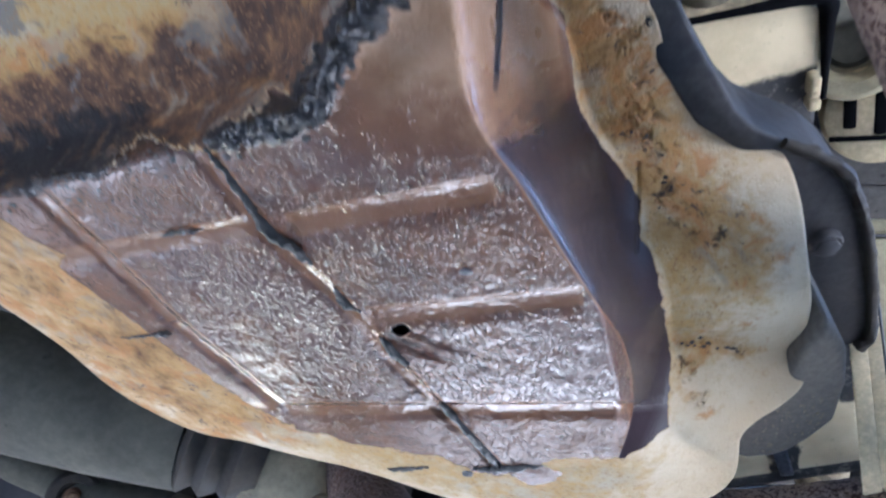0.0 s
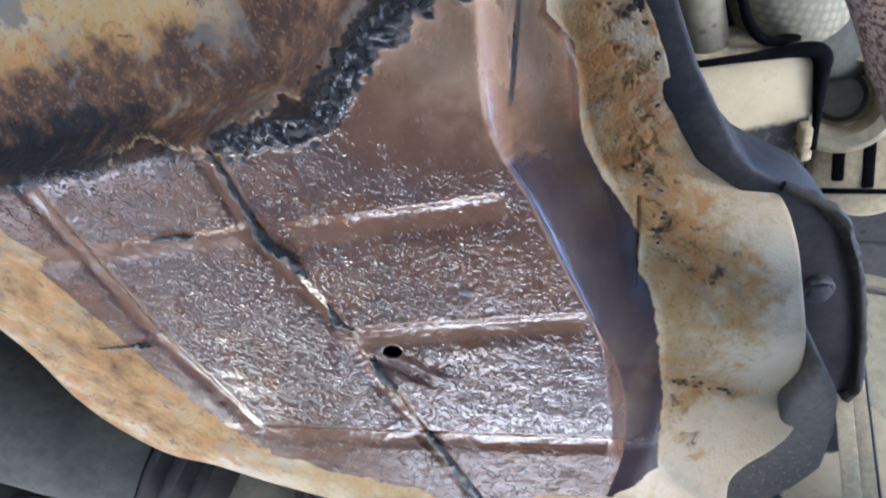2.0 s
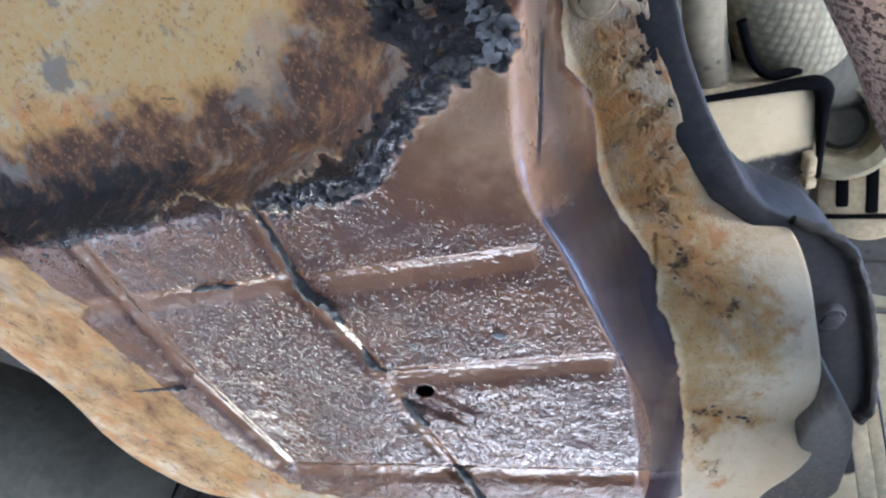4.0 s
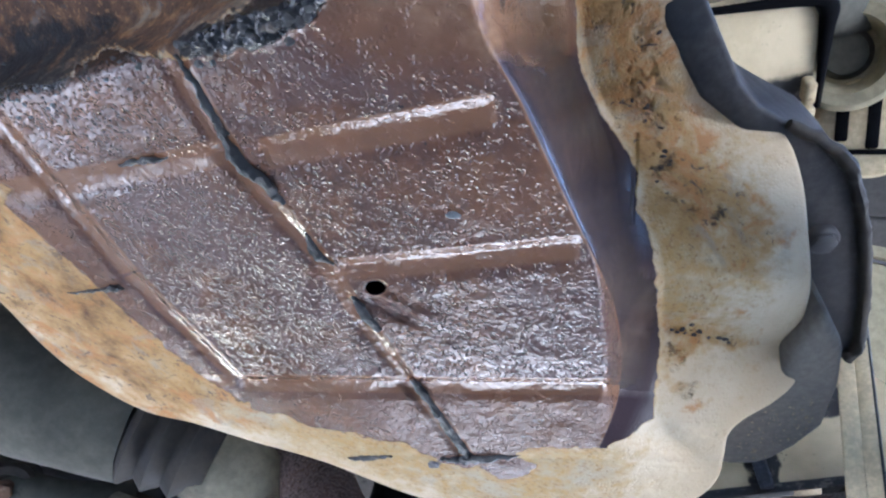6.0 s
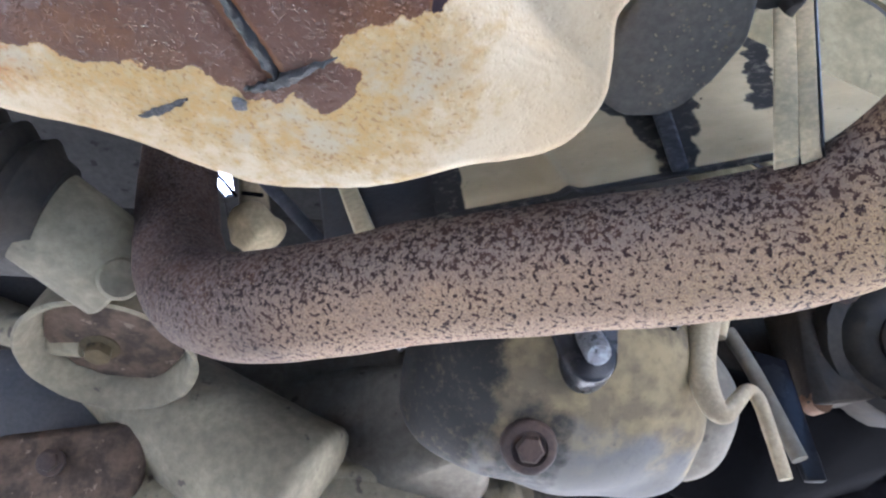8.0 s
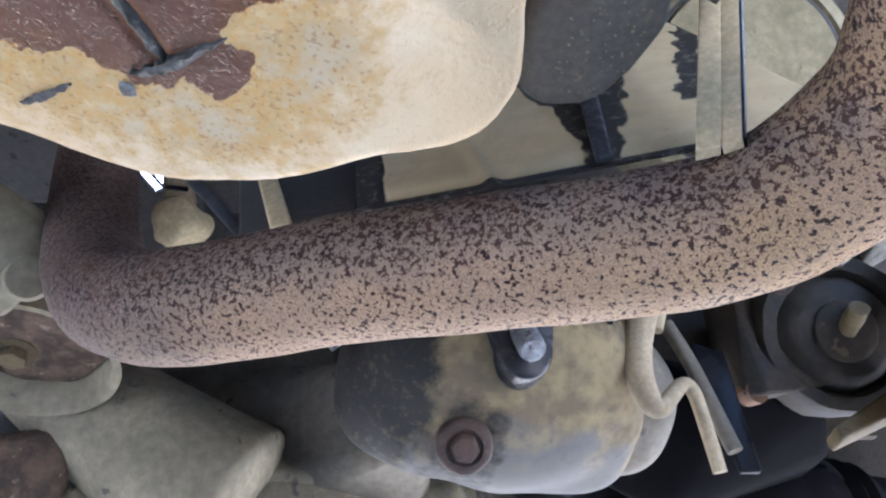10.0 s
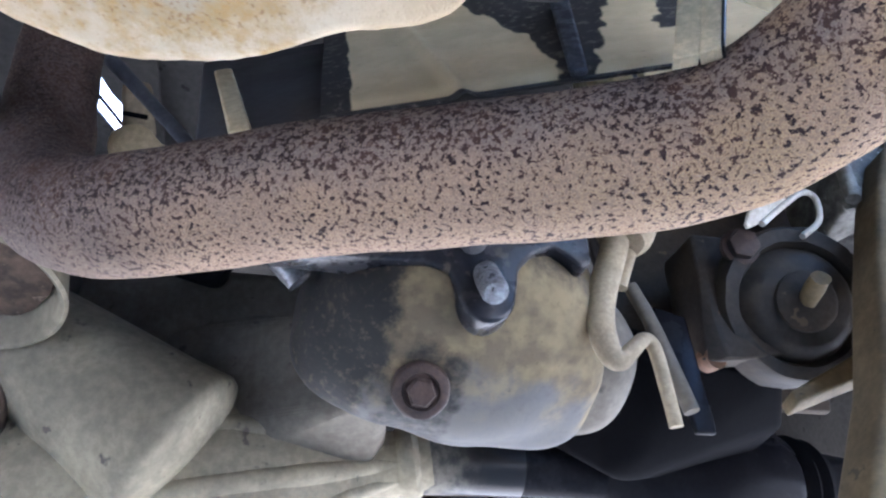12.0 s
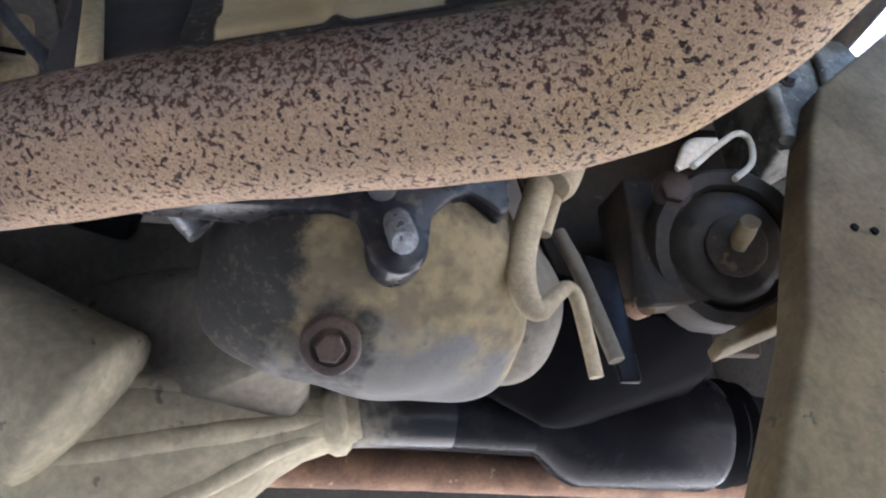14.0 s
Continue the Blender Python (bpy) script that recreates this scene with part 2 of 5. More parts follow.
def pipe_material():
    """Exhaust steel covered in dark rust flecks; its lighter tan underside and darker sides have light from below
    painted in.
    """
    m, nt, bs = mat_new("exhaust_steel")
    broad = noise_of(nt, 16.0, 3.0, 0.5)
    base = blend(nt, ramp(nt, broad, 0.38, 0.64), (0.53, 0.340, 0.200), (0.45, 0.296, 0.188))
    sep = nt.nodes.new("ShaderNodeSeparateXYZ")
    link(nt, coords(nt), sep.inputs[0])
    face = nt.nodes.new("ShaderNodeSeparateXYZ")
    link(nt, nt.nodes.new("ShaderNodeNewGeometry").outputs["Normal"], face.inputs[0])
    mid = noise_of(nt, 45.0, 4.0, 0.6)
    # Lighter beneath, darker on the sides: ground light put into the colour.
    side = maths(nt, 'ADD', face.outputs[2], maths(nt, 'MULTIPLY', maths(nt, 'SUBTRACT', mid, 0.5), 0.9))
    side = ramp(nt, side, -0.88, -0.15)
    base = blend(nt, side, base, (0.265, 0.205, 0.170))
    # Darker and more purple towards the left leg.
    leg_tone = maths(nt, 'ADD', sep.outputs[0], maths(nt, 'MULTIPLY', maths(nt, 'SUBTRACT', broad, 0.5), 0.12))
    base = blend(nt, ramp(nt, leg_tone, -0.05, 0.07, 0.9, 0.0), base, (0.115, 0.086, 0.080))
    ochre = maths(nt, 'ADD', sep.outputs[0], maths(nt, 'MULTIPLY', maths(nt, 'SUBTRACT', mid, 0.5), 0.22))
    ochre = maths(nt, 'MULTIPLY', ramp(nt, ochre, 0.13, 0.30, 0.0, 0.75), ramp(nt, noise_of(nt, 22.0, 4.0, 0.6), 0.36, 0.56))
    base = blend(nt, ochre, base, (0.49, 0.322, 0.162))
    grain = noise_of(nt, 620.0, 3.0, 0.65)
    base = blend(nt, ramp(nt, grain, 0.36, 0.66, 0.6, 0.0), base, (0.125, 0.090, 0.076))
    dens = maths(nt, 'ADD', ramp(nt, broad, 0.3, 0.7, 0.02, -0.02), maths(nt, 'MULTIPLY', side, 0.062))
    flecks = ramp(nt, maths(nt, 'ADD', noise_of(nt, 370.0, 2.2, 0.6), dens), 0.565, 0.605)
    flecks2 = ramp(nt, maths(nt, 'ADD', noise_of(nt, 620.0, 1.5, 0.5), dens), 0.60, 0.64, 0.0, 0.75)
    f = maths(nt, 'MAXIMUM', flecks, flecks2)
    stain = blend(nt, ramp(nt, mid, 0.4, 0.6), (0.030, 0.017, 0.015), (0.066, 0.034, 0.025))
    col = blend(nt, f, base, stain)
    crumbs = ramp(nt, noise_of(nt, 950.0, 1.0, 0.5), 0.66, 0.70, 0.0, 0.7)
    col = blend(nt, crumbs, col, (0.40, 0.30, 0.20))
    link(nt, col, bs.inputs["Base Color"])
    link(nt, ramp(nt, broad, 0.3, 0.7, 0.6, 0.8), bs.inputs["Roughness"])
    bs.inputs["Specular IOR Level"].default_value = 0.2
    h = maths(nt, 'ADD', maths(nt, 'MULTIPLY', grain, 0.5), maths(nt, 'MULTIPLY', f, -0.5))
    bump_to(nt, bs, h, 0.8, 0.0007)
    return m


def stained_material(name, dust_a, dust_b, oil_a, oil_b, edge=0.9, soft=0.12):
    """Road dust on metal; the masks paint in dark oil and shade, and light from below."""
    m, nt, bs = mat_new(name)
    broad, small = noise_of(nt, 12.0, 4.0, 0.55), noise_of(nt, 240.0, 4.0, 0.65)
    mottle = noise_of(nt, 48.0, 5.0, 0.65)
    dust = blend(nt, ramp(nt, maths(nt, 'ADD', maths(nt, 'MULTIPLY', broad, 0.5), maths(nt, 'MULTIPLY', mottle, 0.5)), 0.40, 0.60), dust_a, dust_b)
    dust = blend(nt, ramp(nt, small, 0.62, 0.72, 0.0, 0.5), dust, tuple(0.55 * c for c in dust_b))
    oil = blend(nt, ramp(nt, noise_of(nt, 150.0, 5.0, 0.7), 0.52, 0.66, 0.0, 0.8), oil_a, oil_b)
    k = maths(nt, 'ADD', mask_channel(nt, 0), maths(nt, 'MULTIPLY', maths(nt, 'SUBTRACT', noise_of(nt, 110.0, 5.0, 0.7), 0.5), edge))
    k = ramp(nt, k, 0.5 - soft, 0.5 + soft)
    # Second mask: light from below, put in as a blue-grey tint.
    bluish = ramp(nt, maths(nt, 'ADD', mask_channel(nt, 1), maths(nt, 'MULTIPLY', maths(nt, 'SUBTRACT', mottle, 0.5), 0.9)), 0.15, 0.95)
    dust = blend(nt, maths(nt, 'MULTIPLY', bluish, 0.8), dust, (0.115, 0.118, 0.125))
    link(nt, blend(nt, k, dust, oil), bs.inputs["Base Color"])
    link(nt, ramp(nt, k, 0.0, 1.0, 0.88, 0.70), bs.inputs["Roughness"])
    bs.inputs["Specular IOR Level"].default_value = 0.25
    bump_to(nt, bs, small, 0.35, 0.0008)
    return m


def sleeve_material():
    """Oily black tube whose grey road dust thins out along its length."""
    m, nt, bs = mat_new("dust_thinning_on_oil")
    sep = nt.nodes.new("ShaderNodeSeparateXYZ")
    link(nt, coords(nt), sep.inputs[0])
    patchy = noise_of(nt, 70.0, 5.0, 0.65)
    k = maths(nt, 'ADD', sep.outputs[0], maths(nt, 'MULTIPLY', maths(nt, 'SUBTRACT', patchy, 0.5), 0.06))
    k = ramp(nt, k, 0.225, 0.305)
    dust = blend(nt, ramp(nt, patchy, 0.4, 0.62), (0.165, 0.150, 0.118), (0.085, 0.078, 0.066))
    link(nt, blend(nt, k, dust, (0.010, 0.010, 0.012)), bs.inputs["Base Color"])
    link(nt, ramp(nt, k, 0.0, 1.0, 0.8, 0.28), bs.inputs["Roughness"])
    bs.inputs["Specular IOR Level"].default_value = 0.3
    bump_to(nt, bs, noise_of(nt, 240.0, 4.0, 0.65), 0.3, 0.0006)
    return m


def weave_material():
    """Tan woven cloth, its checks dusty."""
    m, nt, bs = mat_new("woven_cloth")
    vor = nd(nt, "ShaderNodeTexVoronoi", Scale=170.0, Randomness=0.25)
    link(nt, coords(nt), vor.inputs["Vector"])
    broad = noise_of(nt, 14.0, 4.0, 0.6)
    col = blend(nt, ramp(nt, broad, 0.38, 0.62), (0.34, 0.305, 0.205), (0.27, 0.24, 0.165))
    col = blend(nt, ramp(nt, vor.outputs["Distance"], 0.25, 0.6, 0.0, 0.55), col, (0.15, 0.135, 0.10))
    link(nt, col, bs.inputs["Base Color"])
    bs.inputs["Roughness"].default_value = 0.85
    bump_to(nt, bs, maths(nt, 'SUBTRACT', 1.0, vor.outputs["Distance"]), 0.5, 0.002)
    return m


SLEEVE = sleeve_material()
STAINED = stained_material("oily_shaded_dust", (0.68, 0.56, 0.36), (0.60, 0.49, 0.305), (0.045, 0.043, 0.042), (0.20, 0.18, 0.15), 0.45, 0.2)
DIFFP = stained_material("oily_underlit_cast_iron", (0.235, 0.182, 0.102), (0.140, 0.110, 0.070), (0.020, 0.019, 0.018), (0.075, 0.056, 0.038), 1.3, 0.45)
PAN = pan_material()
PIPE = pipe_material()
SEAL = surface("black_sealant", (0.008, 0.008, 0.009), (0.013, 0.013, 0.015), rough=(0.3, 0.55), scale=90, fine=420, bump=1.0, gloss=0.5)
TAR = surface("caked_tar", (0.009, 0.009, 0.010), (0.018, 0.016, 0.016), (0.05, 0.035, 0.025), rough=(0.35, 0.6), scale=90, fine=420, bump=1.0, spots=0.6, gloss=0.5)
SCALE = surface("dull_grey_scale", (0.20, 0.20, 0.205), (0.09, 0.085, 0.085), (0.03, 0.03, 0.03), rough=(0.4, 0.65), metal=0.2, scale=160, fine=420, bump=1.0)
SILVER = surface("bare_metal", (0.42, 0.43, 0.45), (0.22, 0.21, 0.21), (0.05, 0.05, 0.05), rough=(0.25, 0.45), metal=0.6, scale=90, fine=350, bump=0.8, gloss=0.5)
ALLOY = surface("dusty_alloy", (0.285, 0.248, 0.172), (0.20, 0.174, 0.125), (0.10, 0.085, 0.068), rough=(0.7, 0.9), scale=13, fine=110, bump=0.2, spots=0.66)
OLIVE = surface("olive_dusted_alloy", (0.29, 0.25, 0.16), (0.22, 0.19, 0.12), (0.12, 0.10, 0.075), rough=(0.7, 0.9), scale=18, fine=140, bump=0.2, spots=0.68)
# Darker copy of ALLOY: the shade on neck and case is in it.
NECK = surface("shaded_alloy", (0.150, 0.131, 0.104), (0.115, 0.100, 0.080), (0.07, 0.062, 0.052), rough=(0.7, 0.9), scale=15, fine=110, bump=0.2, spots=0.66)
TAN = surface("tan_dusted_panel", (0.52, 0.425, 0.265), (0.44, 0.35, 0.215), (0.27, 0.21, 0.13), rough=(0.75, 0.95), scale=12, fine=240, bump=0.15, spots=0.70)
DARK = surface("dark_grey_metal", (0.035, 0.036, 0.042), (0.065, 0.062, 0.062), (0.16, 0.14, 0.12), rough=(0.4, 0.7), scale=14, fine=260, bump=0.3, spots=0.70, gloss=0.5)
GRIT = surface("gritty_grey_casting", (0.21, 0.20, 0.175), (0.105, 0.10, 0.088), (0.45, 0.43, 0.40), rough=(0.6, 0.8), scale=45, fine=260, bump=0.8, spots=0.66)
WEB = surface("oily_black_face", (0.030, 0.030, 0.034), (0.055, 0.052, 0.052), (0.09, 0.08, 0.07), rough=(0.4, 0.65), scale=30, fine=220, bump=0.3, spots=0.70, gloss=0.22)
GRIME = surface("dusty_dark_casting", (0.135, 0.117, 0.097), (0.170, 0.147, 0.118), (0.34, 0.31, 0.27), rough=(0.6, 0.8), scale=30, fine=330, bump=0.5, spots=0.71)
RUBBER = surface("dusty_rubber", (0.017, 0.015, 0.014), (0.042, 0.035, 0.028), rough=(0.55, 0.8), scale=28, fine=180, bump=0.4, gloss=0.25)
SHAFT = surface("oily_black_steel", (0.008, 0.008, 0.010), (0.013, 0.013, 0.015), (0.03, 0.026, 0.024), rough=(0.2, 0.32), scale=18, fine=200, bump=0.25, spots=0.70, gloss=0.035)
# Darker steel for parts in the gloom; their shade is in the colour.
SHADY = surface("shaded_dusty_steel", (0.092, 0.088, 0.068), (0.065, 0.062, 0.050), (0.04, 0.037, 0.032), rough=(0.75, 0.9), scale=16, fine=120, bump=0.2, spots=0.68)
# Deep shade put into the colour; rubber, wire and slots share it.
BLACK = surface("shade_and_rubber_black", (0.003, 0.003, 0.004), (0.005, 0.005, 0.006), rough=(0.8, 0.95), scale=18, fine=200, bump=0.3, gloss=0.05)
MOUNT = surface("grimy_mount_steel", (0.024, 0.020, 0.017), (0.048, 0.037, 0.027), (0.09, 0.062, 0.04), rough=(0.7, 0.9), scale=22, fine=190, bump=0.5, spots=0.66)
CHIP = surface("flaked_rust_scale", (0.125, 0.105, 0.090), (0.070, 0.052, 0.042), (0.20, 0.13, 0.075), rough=(0.6, 0.85), scale=120, fine=420, bump=0.9, spots=0.62)
RIBGREY = surface("gritty_blue_grey", (0.085, 0.090, 0.105), (0.045, 0.047, 0.055), (0.22, 0.22, 0.22), rough=(0.5, 0.75), scale=120, fine=420, bump=0.9, spots=0.66)
SLATE = surface("blue_grey_steel", (0.085, 0.090, 0.105), (0.055, 0.058, 0.068), rough=(0.5, 0.7), scale=40, fine=260, bump=0.3)
STRIP = surface("tan_dusted_strip", (0.70, 0.57, 0.36), (0.63, 0.50, 0.30), (0.45, 0.35, 0.21), rough=(0.75, 0.95), scale=14, fine=260, bump=0.15, spots=0.70)
DRUST = surface("dark_rust", (0.048, 0.034, 0.030), (0.075, 0.050, 0.040), (0.12, 0.08, 0.055), rough=(0.55, 0.8), scale=40, fine=260, bump=0.6, spots=0.66)
CUPRUST = surface("grimy_brown_rust", (0.115, 0.078, 0.055), (0.055, 0.040, 0.031), (0.20, 0.15, 0.11), rough=(0.7, 0.9), scale=45, fine=200, bump=0.7, spots=0.62)
RUST = surface("rusty_steel", (0.15, 0.085, 0.052), (0.095, 0.055, 0.038), (0.25, 0.17, 0.11), rough=(0.7, 0.9), scale=25, fine=240, bump=0.6, spots=0.64)
HOSE = surface("dusty_hose", (0.31, 0.250, 0.165), (0.23, 0.185, 0.125), rough=(0.75, 0.9), scale=30, fine=260, bump=0.3)
WEAVE = weave_material()
OILY = surface("oily_black_gasket", (0.02, 0.021, 0.026), (0.034, 0.032, 0.034), (0.07, 0.06, 0.05), rough=(0.15, 0.34), scale=40, fine=150, bump=0.5, spots=0.62, gloss=0.26)
FRAME = surface("dusty_painted_frame", (0.120, 0.090, 0.048), (0.082, 0.063, 0.036), (0.052, 0.041, 0.027), rough=(0.75, 0.92), scale=14, fine=170, bump=0.3, spots=0.66)
CONCRETE = surface("sandy_concrete", (0.37, 0.365, 0.355), (0.30, 0.295, 0.285), (0.22, 0.215, 0.205), rough=(0.85, 0.95), scale=1.3, fine=60, bump=0.5, spots=0.64, dist=0.003)
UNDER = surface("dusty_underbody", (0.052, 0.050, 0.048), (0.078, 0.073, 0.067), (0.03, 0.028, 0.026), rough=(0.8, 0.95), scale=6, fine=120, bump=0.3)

# ---- building helpers ----


def thing(name, label, category, at=(0, 0, 0), group="", kind=""):
    ob = new(name)
    ob.empty_display_size = 0.02
    ob.location = at
    return tagged(ob, label, category, group, kind)


def as_object(name, me, material, parent, label=""):
    me.materials.append(material)
    ob = new(name, me)
    if parent:
        ob.parent = parent
        if parent.data is None:
            ob.matrix_parent_inverse = Matrix.Translation(-parent.location)
    return tagged(ob, label)


def part(name, bm, material, parent=None, label="", smooth=True):
    bmesh.ops.recalc_face_normals(bm, faces=bm.faces)
    me = bpy.data.meshes.new(name)
    bm.to_mesh(me)
    bm.free()
    if smooth:
        me.polygons.foreach_set("use_smooth", [True] * len(me.polygons))
        me.set_sharp_from_angle(angle=radians(42))
    return as_object(name, me, material, parent, label)


def spline(points, n=12, closed=False):
    """Catmull-Rom through points."""
    p = [np.array(q, float) for q in points]
    if closed:
        p = [p[-1], *p, p[0], p[1]]
    else:
        p = [2 * p[0] - p[1], *p, 2 * p[-1] - p[-2]]
    out = []
    for i in range(1, len(p) - 2):
        a, b, c, d = p[i - 1:i + 3]
        for k in range(n):
            t = k / n
            out.append(0.5 * (2 * b + (c - a) * t + (2 * a - 5 * b + 4 * c - d) * t * t + (3 * b - a - 3 * c + d) * t ** 3))
    if not closed:
        out.append(p[-2])
    return np.array(out)


def tube(points, radius, seg=24, n=10, rough=0.0, cell=40.0, flat=1.0, caps=True):
    """A bmesh swept along a spline; radius is one number or one for each point. rough: dents in metres."""
    c = spline(points, n)
    if isinstance(radius, (list, tuple)):
        r = spline([(v, 0, 0) for v in radius], n)[:, 0]
    else:
        r = np.full(len(c), radius)
    bm = bmesh.new()
    up = None
    rings = []
    for i, q in enumerate(c):
        d = Vector(c[min(i + 1, len(c) - 1)] - c[max(i - 1, 0)]).normalized()
        if up is None:
            up = d.orthogonal().normalized()
        up = (up - d * up.dot(d)).normalized()
        side = d.cross(up)
        ring = []
        for k in range(seg):
            a = 2 * math.pi * k / seg
            way = up * math.cos(a) + side * math.sin(a) * flat
            v = Vector(q) + way * float(r[i])
            if rough:
                v += way * rough * noise.noise(v * cell)
            ring.append(bm.verts.new(v))
        rings.append(ring)
    for a, b in zip(rings, rings[1:]):
        for k in range(seg):
            bm.faces.new((a[k], a[(k + 1) % seg], b[(k + 1) % seg], b[k]))
    if caps:
        bm.faces.new(rings[0][::-1])
        bm.faces.new(rings[-1])
    return bm


def lathe(profile, at, axis, seg=32, rough=0.0, cell=40.0):
    """A bmesh turned round axis: profile rows (distance along, radius)."""
    z = Vector(axis).normalized()
    x = z.orthogonal().normalized()
    y = z.cross(x)
    bm = bmesh.new()
    rings = []
    for h, r in profile:
        ring = []
        for k in range(seg):
            a = 2 * math.pi * k / seg
            v = Vector(at) + z * h + (x * math.cos(a) + y * math.sin(a)) * max(r, 1e-5)
            if rough:
                v += noise.noise_vector(v * cell) * rough
            ring.append(bm.verts.new(v))
        rings.append(ring)
    for a, b in zip(rings, rings[1:]):
        for k in range(seg):
            bm.faces.new((a[k], a[(k + 1) % seg], b[(k + 1) % seg], b[k]))
    bm.faces.new(rings[0][::-1])
    bm.faces.new(rings[-1])
    return bm


def slab(outline, origin, u, v, thick, bevel=0.003, rough=0.0, cuts=0):
    """A plate: a 2D outline in the plane of u and v through origin, thick along u x v, edges rounded."""
    u, v = Vector(u).normalized(), Vector(v).normalized()
    w = u.cross(v).normalized()
    bm = bmesh.new()
    vs = [bm.verts.new(Vector(origin) + u * a + v * b) for a, b in outline]
    face = bm.faces.new(vs)
    ext = bmesh.ops.extrude_face_region(bm, geom=[face])
    bmesh.ops.translate(bm, vec=w * thick, verts=[e for e in ext["geom"] if isinstance(e, bmesh.types.BMVert)])
    if bevel:
        bmesh.ops.bevel(bm, geom=list(bm.edges), offset=bevel, segments=3, profile=0.5, affect='EDGES', clamp_overlap=True)
    if rough:
        for q in bm.verts:
            q.co += noise.noise_vector(q.co * 30) * rough
    return bm


def block(size, m, bevel=0.004, rough=0.0, taper=1.0):
    """A rounded box of that size at the pose m; taper narrows its top."""
    bm = bmesh.new()
    bmesh.ops.create_cube(bm, size=1.0)
    for q in bm.verts:
        k = taper if q.co.z > 0 else 1.0
        q.co = Vector((q.co.x * size[0] * k, q.co.y * size[1] * k, q.co.z * size[2]))
    bmesh.ops.bevel(bm, geom=list(bm.edges), offset=bevel, segments=3, profile=0.5, affect='EDGES', clamp_overlap=True)
    if rough:
        bmesh.ops.subdivide_edges(bm, edges=list(bm.edges), cuts=3, use_grid_fill=True)
        for q in bm.verts:
            q.co += noise.noise_vector(q.co * 35) * rough
    bmesh.ops.transform(bm, matrix=m, verts=bm.verts)
    return bm


def hull(points, bevel=0.004, rough=0.0, smooth_times=0):
    """A closed casting: the convex hull of a few corners, edges rounded."""
    bm = bmesh.new()
    for q in points:
        bm.verts.new(q)
    res = bmesh.ops.convex_hull(bm, input=list(bm.verts))
    bmesh.ops.delete(bm, geom=[g for g in bm.verts if not g.link_faces], context='VERTS')
    bmesh.ops.dissolve_limit(bm, angle_limit=radians(3), verts=bm.verts, edges=bm.edges)
    bmesh.ops.bevel(bm, geom=list(bm.edges), offset=bevel, segments=4, profile=0.5, affect='EDGES', clamp_overlap=True)
    if rough:
        bmesh.ops.triangulate(bm, faces=list(bm.faces))
        bmesh.ops.subdivide_edges(bm, edges=[e for e in bm.edges if e.calc_length() > 0.01], cuts=2)
        for q in bm.verts:
            q.co += noise.noise_vector(q.co * 40) * rough
    return bm


def pebble(at, size, squash=(1, 1, 1), sub=2, rough=0.35, cell=None):
    """An uneven lump."""
    bm = bmesh.new()
    bmesh.ops.create_icosphere(bm, subdivisions=sub, radius=1.0)
    cell = cell or 1.6
    for q in bm.verts:
        k = 1 + rough * noise.noise(q.co * cell + Vector(at) * 91)
        q.co = Vector((q.co.x * squash[0], q.co.y * squash[1], q.co.z * squash[2])) * size * k + Vector(at)
    return bm


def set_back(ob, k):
    """Moves a thing and its parts away from the camera's mean eye, growing them alike to keep the view."""
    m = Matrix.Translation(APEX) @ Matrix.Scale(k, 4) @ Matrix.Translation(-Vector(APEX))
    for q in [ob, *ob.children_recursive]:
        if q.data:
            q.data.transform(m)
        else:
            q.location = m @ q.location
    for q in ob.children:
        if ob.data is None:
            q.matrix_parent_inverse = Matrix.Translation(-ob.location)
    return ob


def painted(ob, rule):
    """Writes rule(x, y, z) of every vertex, dark tone and perhaps painted low light, into the mask that the stained
    material reads.
    """
    me = ob.data
    at = me.color_attributes.new("mask", 'FLOAT_COLOR', 'POINT')
    for q, c in zip(me.vertices, at.data):
        v = rule(*q.co)
        oil, bluish = v if isinstance(v, tuple) else (v, 0.0)
        c.color = (max(0.0, min(1.0, float(oil))), max(0.0, min(1.0, float(bluish))), 0, 1)
    return ob


def panel(u0, u1, v0, v1, origin, u, v, nu, nv, shape, thick=0.004):
    """A pressed panel: a fine grid in the plane of u and v, pushed along its normal by shape(a, b), with a back and edges."""
    u, v = Vector(u).normalized(), Vector(v).normalized()
    w = u.cross(v).normalized()
    bm = bmesh.new()
    rows = []
    for back in (0, 1):
        for j in range(nv + 1):
            row = []
            for i in range(nu + 1):
                a, b = u0 + (u1 - u0) * i / nu, v0 + (v1 - v0) * j / nv
                row.append(bm.verts.new(Vector(origin) + u * a + v * b + w * (shape(a, b) - back * thick)))
            rows.append(row)
    for k in range(2):
        for j in range(nv):
            a, b = rows[k * (nv + 1) + j], rows[k * (nv + 1) + j + 1]
            for i in range(nu):
                bm.faces.new((a[i], a[i + 1], b[i + 1], b[i]))
    f, g = rows[:nv + 1], rows[nv + 1:]
    for i in range(nu):
        bm.faces.new((f[0][i], f[0][i + 1], g[0][i + 1], g[0][i]))
        bm.faces.new((f[nv][i], f[nv][i + 1], g[nv][i + 1], g[nv][i]))
    for j in range(nv):
        bm.faces.new((f[j][0], f[j + 1][0], g[j + 1][0], g[j][0]))
        bm.faces.new((f[j][nu], f[j + 1][nu], g[j + 1][nu], g[j][nu]))
    return bm


